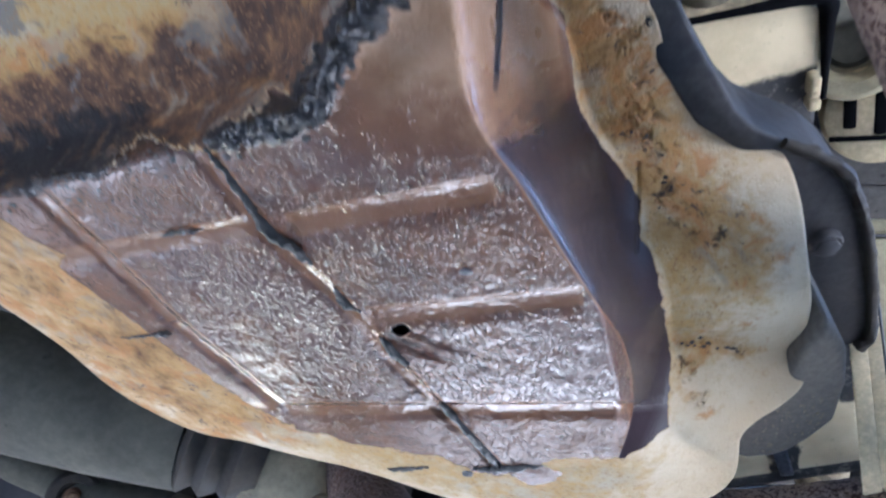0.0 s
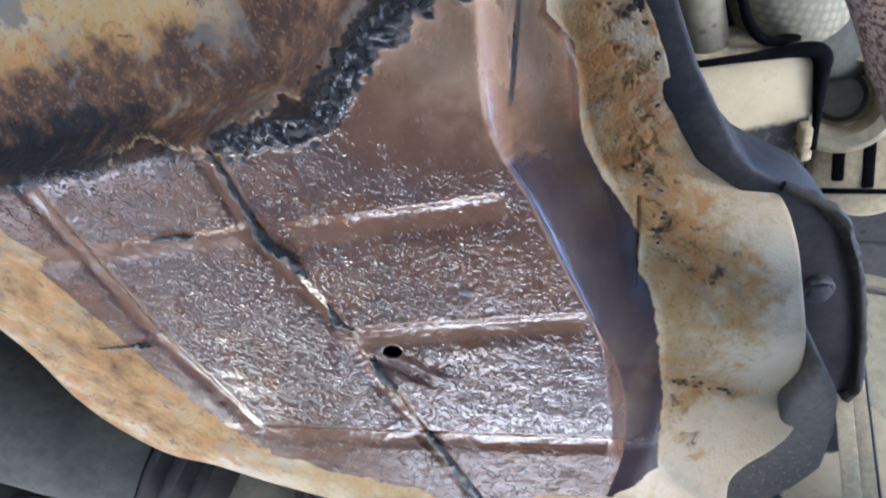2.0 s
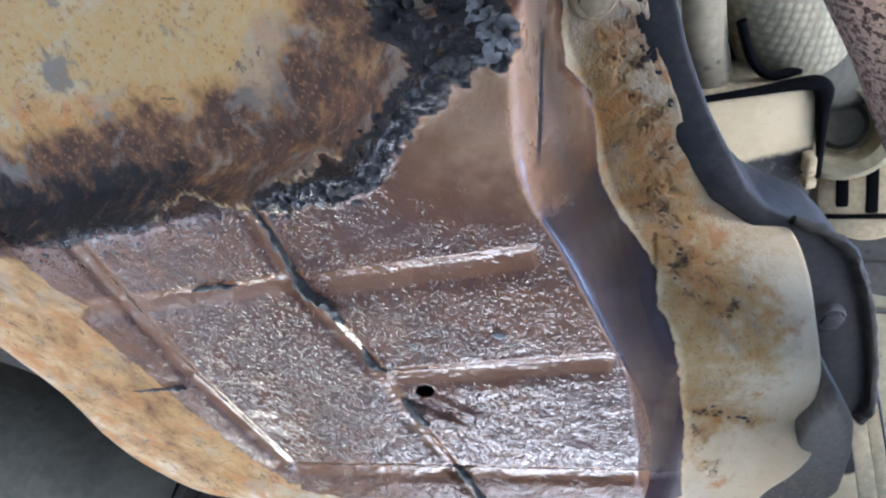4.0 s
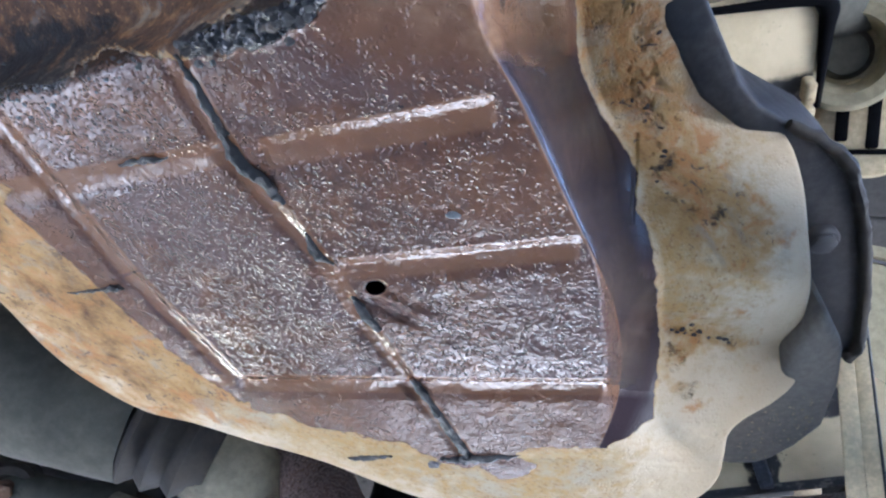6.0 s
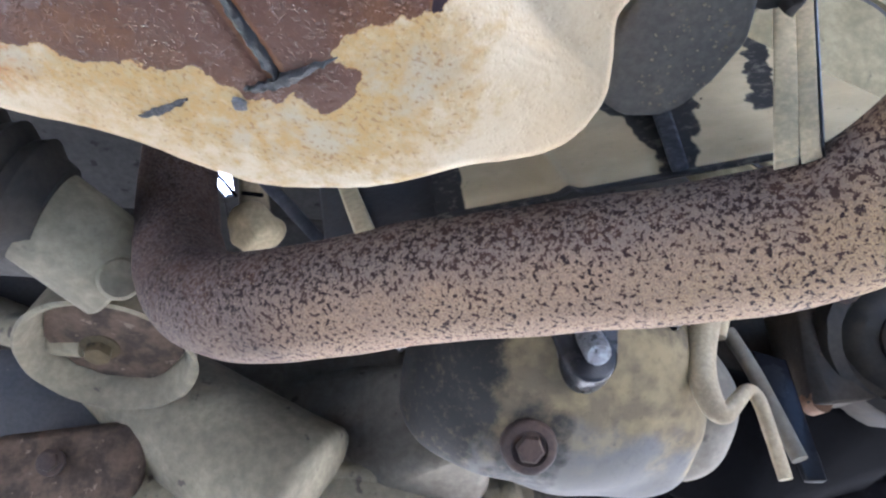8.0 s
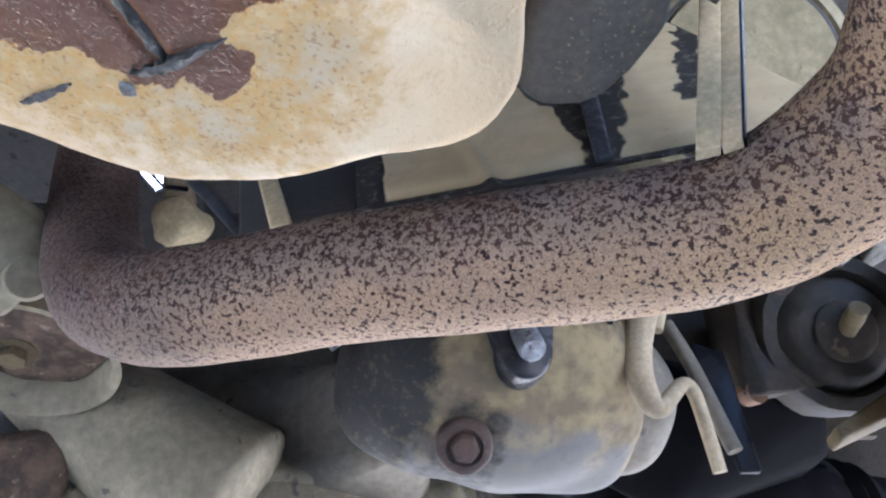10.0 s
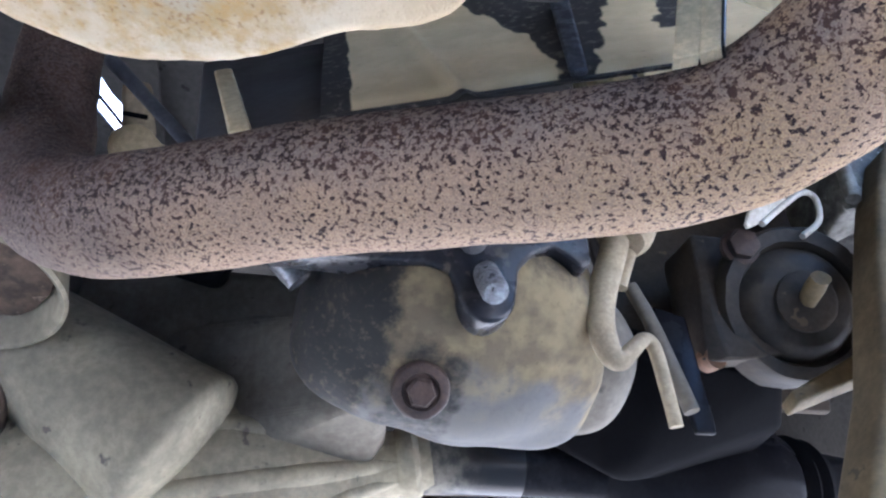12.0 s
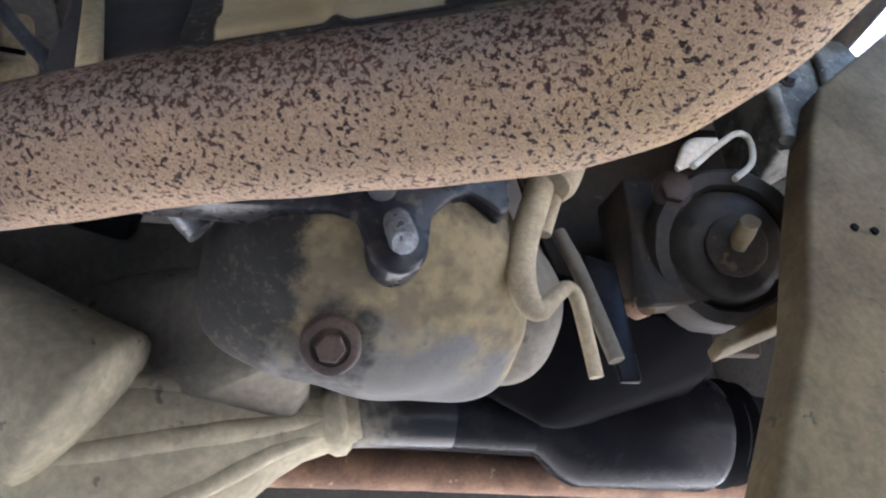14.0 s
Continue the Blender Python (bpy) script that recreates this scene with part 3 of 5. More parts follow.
def hex_bolt(parent, at, axis, head=0.012, flange=0.016, height=0.007, material=None, name="bolt", label=""):
    """A flanged hex bolt: the flange, with the head as its own mesh."""
    z = Vector(axis).normalized()
    b = part(name, lathe([(-0.004, flange / 2), (0.0015, flange / 2), (0.0028, flange / 2 * 0.86), (0.003, 0.001)], at, axis, 28), material, parent, label)
    bm = bmesh.new()
    x = z.orthogonal().normalized()
    y = z.cross(x)
    lo, hi = [], []
    for k in range(6):
        a = k * math.pi / 3
        d = (x * math.cos(a) + y * math.sin(a)) * head * 0.577
        lo.append(bm.verts.new(Vector(at) + d + z * 0.0025))
        hi.append(bm.verts.new(Vector(at) + d + z * height))
    for k in range(6):
        bm.faces.new((lo[k], lo[(k + 1) % 6], hi[(k + 1) % 6], hi[k]))
    bm.faces.new(lo[::-1])
    bm.faces.new(hi)
    bmesh.ops.bevel(bm, geom=list(bm.edges), offset=head * 0.07, segments=2, profile=0.5, affect='EDGES')
    part("bolt_head", bm, material, b)
    return b

# ---- the setting ----
def sheet(name, size, at, material, label, category):
    bm = bmesh.new()
    bmesh.ops.create_grid(bm, x_segments=40, y_segments=40, size=0.5)
    for q in bm.verts:
        q.co = Vector((q.co.x * size[0] + at[0], q.co.y * size[1] + at[1], at[2]))
    ob = part(name, bm, material)
    return tagged(ob, label, category, "", "structure")


sheet("ground", (900, 900), (0, 0, 0), CONCRETE, "pale sandy concrete ground under the vehicle", "ground")


def structure_block(name, lo, hi, material, label, category, bevel=0.01):
    c = [(a + b) / 2 for a, b in zip(lo, hi)]
    ob = part(name, block([b - a for a, b in zip(lo, hi)], pose(*c), bevel), material)
    return tagged(ob, label, category, "", "structure")


structure_block("ceiling_rear", (-0.75, -3.2, 0.74), (0.70, 0.50, 0.78), UNDER, "dust-grey steel floor pan of the vehicle", "underbody")
structure_block("ceiling_middle", (-0.10, 0.50, 0.74), (0.79, 0.88, 0.78), UNDER, "dust-grey steel panel beside a narrow gap", "underbody")
structure_block("ceiling_side", (-0.75, 0.50, 0.74), (-0.14, 0.88, 0.78), UNDER, "dust-grey steel panel beside the engine bay", "underbody")
structure_block("ceiling_bridge", (-0.14, 0.50, 0.74), (-0.10, 0.72, 0.78), UNDER, "dust-grey steel panel behind a narrow gap", "underbody")
# Tabs added to shape the daylight gap as the camera sees it.
for outline in ([(-0.16, 0.70), (-0.129, 0.70), (-0.127, 0.761), (-0.128, 0.804), (-0.113, 0.834), (-0.112, 0.90), (-0.16, 0.90)],
                [(-0.112, 0.834), (-0.100, 0.830), (-0.100, 0.792), (-0.109, 0.778), (-0.117, 0.758), (-0.121, 0.70), (-0.06, 0.70), (-0.06, 0.90), (-0.111, 0.90)]):
    tagged(part("ceiling_tab", slab(outline, (0, 0, 0.730), (1, 0, 0), (0, 1, 0), 0.006, 0.001), UNDER), "dark tab trimming a daylight gap to the camera's view", "underbody", "", "structure")
# Panel added to leave only a slit of daylight.
structure_block("ceiling_arch", (0.86, 0.50, 0.74), (0.95, 0.88, 0.78), UNDER, "dust-grey steel panel bounding a daylight slit", "underbody")
structure_block("ceiling_front", (-0.75, 0.88, 0.74), (0.95, 1.30, 0.78), UNDER, "dust-grey steel panel over the front axle", "underbody")
# Box and walls out of view, added and sized to shape the light.
structure_block("ceiling_body", (-0.05, -3.2, 0.80), (0.62, 1.30, 1.60), UNDER, "dark box added overhead, unseen, to shade the right side", "vehicle body")
structure_block("wall_front_left", (-0.79, 1.26, 0.0), (-0.28, 1.30, 0.30), UNDER, "dark dusty low panel added to block light from the front", "panel")
structure_block("wall_front_middle", (-0.42, 1.26, 0.30), (-0.28, 1.30, 0.74), UNDER, "dark dusty panel added to narrow the front opening", "panel")
structure_block("wall_front", (-0.28, 1.26, 0.21), (0.95, 1.30, 0.74), UNDER, "dark dusty front panel added to set how far sunlight reaches", "bumper beam")
structure_block("wall_left_rear", (-0.79, -3.2, 0.10), (-0.75, -0.35, 0.78), UNDER, "dark dusty rear side panel added to hold back light", "sill")
structure_block("wall_left_front", (-0.79, 0.80, 0.03), (-0.75, 1.26, 0.78), UNDER, "dark dusty side panel added to darken the front-left light", "wheel arch")
structure_block("wall_left", (-0.79, -0.35, 0.27), (-0.75, 0.80, 0.78), UNDER, "dark dusty side panel added to limit light from the side", "sill")
structure_block("wall_rear", (-0.79, -3.24, 0.0), (0.99, -3.2, 0.78), UNDER, "dark dusty panel closing the rear of the underbody", "panel")
structure_block("wall_right", (0.95, -3.2, 0.37), (0.99, 1.30, 0.78), UNDER, "dark dusty side panel added to limit light from the side", "sill")

# ---- oil pan ----
PLAT = 0.345


def smooth(a, b, x):
    t = np.clip((x - a) / (b - a), 0, 1)
    return t * t * (3 - 2 * t)


def along(x, y, a, b):
    """Place along the line a-b (0 to 1), and distance to its left-hand side, in metres."""
    d = np.array(b) - np.array(a)
    n = np.linalg.norm(d)
    d = d / n
    px, py = x - a[0], y - a[1]
    return (px * d[0] + py * d[1]) / n, px * -d[1] + py * d[0], n


def from_polyline(x, y, pts):
    """Distance to a polyline, negative on its left-hand side."""
    best = np.full(x.shape, 9.0)
    sign = np.ones(x.shape)
    for a, b in zip(pts, pts[1:]):
        d = np.array(b) - np.array(a)
        t = np.clip(((x - a[0]) * d[0] + (y - a[1]) * d[1]) / (d @ d), 0, 1)
        qx, qy = x - a[0] - t * d[0], y - a[1] - t * d[1]
        r = np.hypot(qx, qy)
        s = np.where(d[0] * (y - a[1]) - d[1] * (x - a[0]) > 0, -1.0, 1.0)
        near = r < best
        best = np.where(near, r, best)
        sign = np.where(near, s, sign)
    return best * sign


def inside(x, y, poly):
    odd = np.zeros(x.shape, bool)
    for (ax, ay), (bx, by) in zip(poly, [*poly[1:], poly[0]]):
        cross = ((ay > y) != (by > y)) & (x < (bx - ax) * (y - ay) / (by - ay + 1e-12) + ax)
        odd ^= cross
    return odd


def cloud(x, y, scale, seed=0.0):
    return np.array([noise.fractal(Vector((a * scale, b * scale, seed)), 0.6, 2.0, 4) for a, b in zip(x.ravel(), y.ravel())]).reshape(x.shape)


# The pan's plan, traced at level PLAT, is thrown from APEX, the camera's mean eye, onto its sloping surfaces.
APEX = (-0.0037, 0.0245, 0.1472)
RIM = [(0.020, -0.03), (0.030, 0.040), (0.042, 0.071), (0.050, 0.088), (0.060, 0.106), (0.070, 0.122), (0.086, 0.140), (0.111, 0.155), (0.125, 0.173),
       (0.138, 0.199), (0.150, 0.226), (0.156, 0.248), (0.164, 0.268), (0.168, 0.287), (0.164, 0.302), (0.156, 0.316), (0.153, 0.330), (0.157, 0.348),
       (0.161, 0.370), (0.157, 0.391), (0.143, 0.408), (0.118, 0.416), (0.075, 0.420), (0.029, 0.412), (0.000, 0.399), (-0.035, 0.376), (-0.053, 0.366),
       (-0.078, 0.355), (-0.103, 0.342), (-0.126, 0.333), (-0.147, 0.311), (-0.159, 0.290), (-0.167, 0.267), (-0.174, 0.252), (-0.189, 0.226),
       (-0.21, 0.19), (-0.24, 0.10), (-0.22, -0.03), (-0.10, -0.06)]
NEAR_EDGE = [(-0.32, 0.215), (-0.178, 0.179), (-0.143, 0.169), (-0.113, 0.160), (-0.077, 0.147), (-0.061, 0.139), (-0.043, 0.132),
             (-0.033, 0.114), (-0.023, 0.097), (-0.015, 0.089), (0.002, 0.083), (0.02, 0.058), (0.022, -0.1)]
WET = [(-0.164, 0.180), (-0.157, 0.194), (-0.145, 0.203), (-0.150, 0.210), (-0.140, 0.228), (-0.129, 0.247), (-0.120, 0.263), (-0.108, 0.285), (-0.096, 0.303),
       (-0.087, 0.313), (-0.073, 0.327), (-0.045, 0.340), (-0.020, 0.347), (-0.002, 0.351), (0.012, 0.364), (0.027, 0.369), (0.048, 0.366), (0.058, 0.352),
       (0.078, 0.351), (0.098, 0.347), (0.106, 0.338), (0.109, 0.326), (0.113, 0.320), (0.107, 0.290), (0.101, 0.262), (0.090, 0.230), (0.085, 0.212),
       (0.078, 0.199), (0.073, 0.193), (0.070, 0.176), (0.054, 0.156), (0.041, 0.137), (0.033, 0.107), (0.023, 0.098), (0.018, 0.073), (0.012, -0.05),
       (-0.01, 0.06), (-0.04, 0.10), (-0.10, 0.12), (-0.17, 0.165)]
FOOT_Y = [-0.10, 0.090, 0.117, 0.138, 0.150, 0.169, 0.193, 0.215, 0.243, 0.270, 0.304, 0.327, 0.36, 0.42]
FOOT_X = [0.004, 0.009, 0.012, 0.018, 0.029, 0.039, 0.053, 0.066, 0.083, 0.093, 0.100, 0.101, 0.100, 0.100]
HEAD_Y = [-0.10, 0.073, 0.098, 0.107, 0.137, 0.156, 0.175, 0.199, 0.215, 0.230, 0.262, 0.311, 0.330, 0.36, 0.42]
HEAD_X = [0.016, 0.018, 0.023, 0.033, 0.042, 0.054, 0.069, 0.077, 0.087, 0.091, 0.101, 0.111, 0.119, 0.155, 0.165]
TAR_LINE = [(-0.078, 0.148), (-0.062, 0.141), (-0.046, 0.134), (-0.037, 0.121), (-0.029, 0.106), (-0.022, 0.096)]
TAR_CHUNK = [(-0.040, 0.068), (-0.028, 0.080), (-0.018, 0.088), (-0.003, 0.082), (-0.014, 0.070), (-0.030, 0.064)]
GROOVES = [  # from, to, depth, width
    ((-0.190, 0.2135), (-0.066, 0.1785), 0.0022, 0.011), ((-0.058, 0.1785), (0.018, 0.1565), 0.0034, 0.014),
    ((-0.033, 0.2305), (0.057, 0.2125), 0.0036, 0.014), ((-0.078, 0.3040), (0.097, 0.2950), 0.0038, 0.014),
    ((-0.150, 0.3085), (-0.080, 0.3042), 0.0014, 0.009), ((-0.178, 0.186), (-0.166, 0.209), 0.0020, 0.0075),
    ((-0.141, 0.1680), (-0.111, 0.2410), 0.0024, 0.0080), ((-0.111, 0.2410), (-0.077, 0.3040), 0.0024, 0.0080),
    ((-0.079, 0.1460), (-0.064, 0.1850), 0.0026, 0.0080), ((-0.064, 0.1850), (-0.037, 0.2280), 0.0022, 0.0075),
    ((-0.037, 0.2280), (-0.021, 0.2620), 0.0022, 0.0075), ((-0.021, 0.2620), (0.033, 0.3610), 0.0024, 0.0075),
    ((-0.030, 0.3620), (0.140, 0.3540), 0.0007, 0.006)]
INNER = [(-0.141, 0.168), (-0.111, 0.241), (-0.077, 0.304), (0.120, 0.294)]


def eased(y, at, values):
    """A smoothed polyline, read at y."""
    return sum(np.interp(y + k * 0.005, at, values) for k in (-2, -1, 0, 1, 2)) / 5


def floor_of_pan(x, y):
    """The tilted underside."""
    return 0.311 - 0.2745 * x + 0.1062 * y


def flange_of_pan(x, y):
    """The bolting flange: level, then dropping to the lobes and the far corner."""
    return 0.422 - 0.058 * smooth(0.20, 0.245, y) - 0.030 * smooth(0.27, 0.31, y - 0.25 * (x - 0.12)) - 0.008 * smooth(0.32, 0.36, y)


def pan_surface(x, y, d, sink=0.0):
    """Plan to place: arrays of x, y and z, and the distance behind the near edge. sink: metres below the surface."""
    foot, head = eased(y, FOOT_Y, FOOT_X), eased(y, HEAD_Y, HEAD_X)
    lead = 0.008 + 0.008 * smooth(0.215, 0.265, y) * smooth(0.36, 0.33, y)
    up = smooth(0.0, 1.0, (x - foot + lead) / (head - foot + lead + 0.003))
    relief = np.zeros(x.shape) - sink
    t, off, n = along(x, y, (0.0160, 0.070), (0.0165, 0.122))
    relief = relief + 0.0030 * np.exp(-(off / 0.0009) ** 2) * smooth(-0.2, 0.0, t) * smooth(1.1, 0.7, t)
    # wall rising behind the near edge
    s = from_polyline(x, y, NEAR_EDGE)
    s = np.maximum(s, 0) * smooth(0.03, -0.01, x)
    relief = relief + 0.024 * smooth(0.0, 0.016, s) + 0.50 * np.maximum(s - 0.004, 0)
    # broad swell beside the wall
    relief = relief + 0.013 * smooth(0.150, 0.105, y) * smooth(-0.045, 0.0, x) * (1 - up)
    relief = relief - 0.0035 * smooth(0.020, 0.0, np.hypot(x - 0.001, y - 0.121))
    for a, b, deep, wid in GROOVES:
        t, off, n = along(x, y, a, b)
        rib = abs(b[1] - a[1]) < 0.04
        g = (smooth(-0.0022, 0.0026, off) if rib else smooth(-0.0014, 0.0020, off)) * (1 - smooth(wid * 0.40, wid * 1.25, off))
        ends = smooth(-0.003 / n, 0.003 / n, t) * (1 - smooth(1 - 0.003 / n, 1 + 0.003 / n, t))
        relief = relief + (0.48 if rib else 0.75) * deep * g * ends * (s < 0.004)
    # gouge and hole
    t, off, n = along(x, y, (-0.019, 0.248), (0.012, 0.268))
    relief = relief - 0.0014 * np.exp(-((off + 0.002) / 0.003) ** 2) * smooth(-0.1, 0.1, t) * (1 - smooth(0.6, 1.0, t))
    relief = relief + 0.0017 * np.exp(-((off - 0.0035) / 0.003) ** 2) * smooth(-0.1, 0.1, t) * (1 - smooth(0.5, 0.9, t))
    relief = relief + 0.014 * smooth(0.0042, 0.0025, np.hypot(x + 0.018, y - 0.2435))
    crack = from_polyline(x, y, [(0.0654, 0.1607), (0.0686, 0.1752), (0.0736, 0.2001)])
    relief = relief + 0.0030 * np.exp(-(crack / 0.0006) ** 2) * smooth(0.150, 0.165, y) * smooth(0.212, 0.200, y)
    relief = relief + 0.004 * smooth(0.034, 0.0, d) * smooth(0.245, 0.20, y) * smooth(0.06, 0.09, x)
    # dents along the lobes of the flange
    relief = relief + 0.0025 * smooth(0.012, 0.0, np.abs(y - 0.257 - 0.15 * (x - 0.12))) * up
    # rounded rim
    rc = 0.0015
    q = np.clip(rc - d, 0, rc)
    relief = relief + rc - np.sqrt(np.maximum(rc * rc - q * q, 0))
    dx, dy, dz = x - APEX[0], y - APEX[1], PLAT - APEX[2]
    lo, hi = np.full(x.shape, 0.5), np.full(x.shape, 2.2)
    for _ in range(26):
        k = (lo + hi) / 2
        px, py = APEX[0] + k * dx, APEX[1] + k * dy
        short = APEX[2] + k * dz < (1 - up) * floor_of_pan(px, py) + up * flange_of_pan(px, py) + relief
        lo, hi = np.where(short, k, lo), np.where(short, hi, k)
    return APEX[0] + lo * dx, APEX[1] + lo * dy, APEX[2] + lo * dz, s


def build_pan():
    pan = thing("oil_pan", "rusty steel oil pan, oil-wet brown underside with caked dust", "oil pan", (0, 0.24, PLAT))
    rim = spline(RIM, 32, closed=True)[:, :2]
    c = np.array((0.0, 0.22))
    nr, na = 290, len(rim)
    f = (np.arange(1, nr + 1) / nr) ** 0.8
    x = c[0] + f[:, None] * (rim[None, :, 0] - c[0])
    y = c[1] + f[:, None] * (rim[None, :, 1] - c[1])
    coarse = [tuple(q) for q in rim[::8]]
    d = np.abs(from_polyline(x, y, [*coarse, coarse[0]]))
    d[-1] = 0
    n1, n2 = cloud(x, y, 45), cloud(x, y, 110, 3.0)
    n3 = cloud(x, y, 260, 9.0)
    foot = eased(y, FOOT_Y, FOOT_X)
    wet_d = np.abs(from_polyline(x, y, [*WET, WET[0]])) * np.where(inside(x, y, WET), 1, -1)
    ragged = 0.25 + 0.75 * smooth(0.325, 0.345, y - 0.5 * np.minimum(x, 0) * (x < 0))
    wet = smooth(-0.0025, 0.0025, wet_d + ragged * (0.003 * n1 + 0.002 * n2))
    wet = np.maximum(wet, smooth(0.011, 0.007, np.hypot((x - 0.050) * 0.62, y - 0.369) + 0.006 * n1))
    se = from_polyline(x, y, NEAR_EDGE)
    left = smooth(-0.06, -0.13, x)
    crust = smooth(-0.004, 0.002, se + 0.004 * n1) * (1 - smooth(0.004 + 0.012 * left, 0.012 + 0.020 * left, se + 0.006 * n1))
    crust = crust * (0.20 + 0.62 * left) * smooth(0.025, 0.0, x)
    tar = np.abs(from_polyline(x, y, TAR_LINE)) + 0.004 * n1 + 0.003 * n2
    chunk = np.abs(from_polyline(x, y, TAR_CHUNK)) + 0.005 * n1 + 0.004 * n2
    tar = np.maximum(smooth(0.0080, 0.0045, tar), smooth(0.0095, 0.006, chunk))
    lobe = smooth(-0.001, 0.004, -wet_d) * smooth(0.025, 0.035, x) * smooth(0.335, 0.31, y)
    warm = np.abs(from_polyline(x, y, [(0.040, 0.095), (0.056, 0.130), (0.073, 0.165), (0.088, 0.185), (0.107, 0.196), (0.126, 0.207)])) + 0.008 * n1 + 0.004 * n2
    toe = np.abs(from_polyline(x, y, [(0.099, 0.254), (0.115, 0.256), (0.132, 0.259)])) + 0.005 * n1
    trail = np.abs(from_polyline(x, y, [(0.101, 0.256), (0.110, 0.272), (0.118, 0.289), (0.125, 0.306)])) + 0.004 * n1
    seam = np.abs(from_polyline(x, y, [(0.038, 0.080), (0.050, 0.105), (0.062, 0.140), (0.074, 0.163), (0.082, 0.182), (0.102, 0.192)])) + 0.005 * n1
    chips = smooth(0.05, 0.28, n2 + 0.5 * n3) * smooth(0.007, 0.003, seam)
    chips = np.maximum(chips, smooth(-0.10, 0.15, n2 + 0.4 * n3) * smooth(0.0055, 0.002, toe) * smooth(0.140, 0.128, x))
    chips = np.maximum(chips, smooth(0.0, 0.25, n2 + 0.4 * n3) * smooth(0.0045, 0.0015, trail))
    band = smooth(0.055, 0.010, -wet_d) * smooth(0.26, 0.20, y) * smooth(0.02, 0.04, x)
    sink = 0.0024 * tar + tar * (0.0022 * n3 + 0.0014 * n2) - 0.0010 * chips * lobe
    sink = sink - 0.0006 * n1 * (1 - 0.9 * smooth(-0.03, -0.005, x - foot) * smooth(0.03, 0.018, x - foot))
    px, py, pz, s = pan_surface(x, y, d, sink)
    crust = np.maximum(np.maximum(crust, tar * 1.2), 0.45 * chips * lobe)
    # Hole and crack blackened here: the dark inside them is painted.
    crust = np.maximum(crust, 1.3 * smooth(0.0044, 0.0028, np.hypot(x + 0.018, y - 0.2435)))
    t, off, n = along(x, y, (0.0150, 0.084), (0.0166, 0.126))
    crust = np.maximum(crust, 1.1 * smooth(0.0013, 0.0005, np.abs(off)) * smooth(-0.05, 0.05, t) * smooth(1.05, 0.9, t))
    wet = wet * (1 - smooth(0.0, 0.008, se + 0.006 * n1) * smooth(0.012, 0.0, x))
    # The extra rust brown on the left rim also stands for its shade.
    rust = 0.12 + 0.34 * smooth(0.022, 0.004, warm) * lobe + 0.22 * smooth(0.012, 0.003, np.minimum(toe, trail)) * lobe + 0.12 * band + 0.52 * smooth(-0.04, -0.13, x) * smooth(0.02, 0.0, se) + 0.95 * smooth(0.054, 0.024, se + 0.01 * n1) * smooth(-0.004, 0.002, se)
    rust = rust - 0.15 * smooth(0.02, 0.0, d) + 0.12 * smooth(0.03, 0.0, np.hypot(x - 0.075, y - 0.385)) + lobe * (0.16 * n2 + 0.12 * n1)
    ochre = 0.32 + 0.70 * smooth(0.0, 0.03, se) * smooth(0.02, 0.0, x) + 0.45 * smooth(0.045, 0.005, -wet_d) * smooth(0.20, 0.24, y) * smooth(0.14, 0.05, x) + 0.26 * lobe * smooth(0.165, 0.10, x) * smooth(0.30, 0.24, y) + 0.42 * smooth(0.345, 0.375, y) * smooth(0.145, 0.08, x)
    ochre = np.where(y > 0.335, np.minimum(ochre, 0.80), ochre)
    rust = rust - 0.10 * smooth(0.345, 0.365, y)
    ochre = ochre - 0.35 * smooth(0.022, 0.004, d) - 0.25 * smooth(0.105, 0.13, x) * smooth(0.22, 0.28, y)
    outer = smooth(0.002, 0.012, -from_polyline(x, y, INNER)) * smooth(0.12, 0.10, x)
    sleek = np.maximum(smooth(-0.009, -0.006, x - foot) * (1 - 0.28 * smooth(0.146, 0.112, y + 0.006 * n1)), 0.72 * smooth(0.17, 0.13, y) * smooth(-0.06, -0.02, x) * smooth(0.012, -0.004, x - foot))
    for a, b, deep, wid in GROOVES[:12]:
        t, off, n = along(x, y, a, b)
        sleek = np.maximum(sleek, smooth(-0.0030, -0.0008, off) * smooth(wid * 1.1, wid * 0.5, off) * smooth(-0.01, 0.02, t) * smooth(1.01, 0.98, t) * 0.85)
    sleek = np.maximum(sleek, 0.45 * smooth(0.05, 0.02, np.hypot(x - 0.035, (y - 0.195) * 1.4)))
    sleek = np.maximum(sleek, 0.42 * outer)
    soaked = wet > 0.4
    wet = wet * (1 + smooth(0.152, 0.104, y + 0.010 * n1 + 0.005 * n2) * smooth(-0.05, -0.005, x + 0.012 * n1))
    ochre = np.where(soaked, sleek, ochre)
    rust = np.where(soaked, outer, rust)
    v = [tuple(float(w[0]) for w in pan_surface(np.array([c[0]]), np.array([c[1]]), np.array([0.2]))[:3])]
    v += list(zip(px.ravel(), py.ravel(), pz.ravel()))
    faces = [(0, 1 + k, 1 + (k + 1) % na) for k in range(na)]
    for i in range(nr - 1):
        a, b = 1 + i * na, 1 + (i + 1) * na
        faces += [(a + k, b + k, b + (k + 1) % na, a + (k + 1) % na) for k in range(na)]
    last = 1 + (nr - 1) * na
    top = len(v)
    for lift, grow in ((0.012, 1.0), (0.04, 0.98)):
        v += [(a * grow, 0.22 + (b - 0.22) * grow, h + lift) for a, b, h in zip(px[-1], py[-1], pz[-1])]
    for a, b in ((last, top), (top, top + na)):
        faces += [(a + k, b + k, b + (k + 1) % na, a + (k + 1) % na) for k in range(na)]
    faces.append(tuple(top + na + k for k in range(na)))
    me = bpy.data.meshes.new("pan_body")
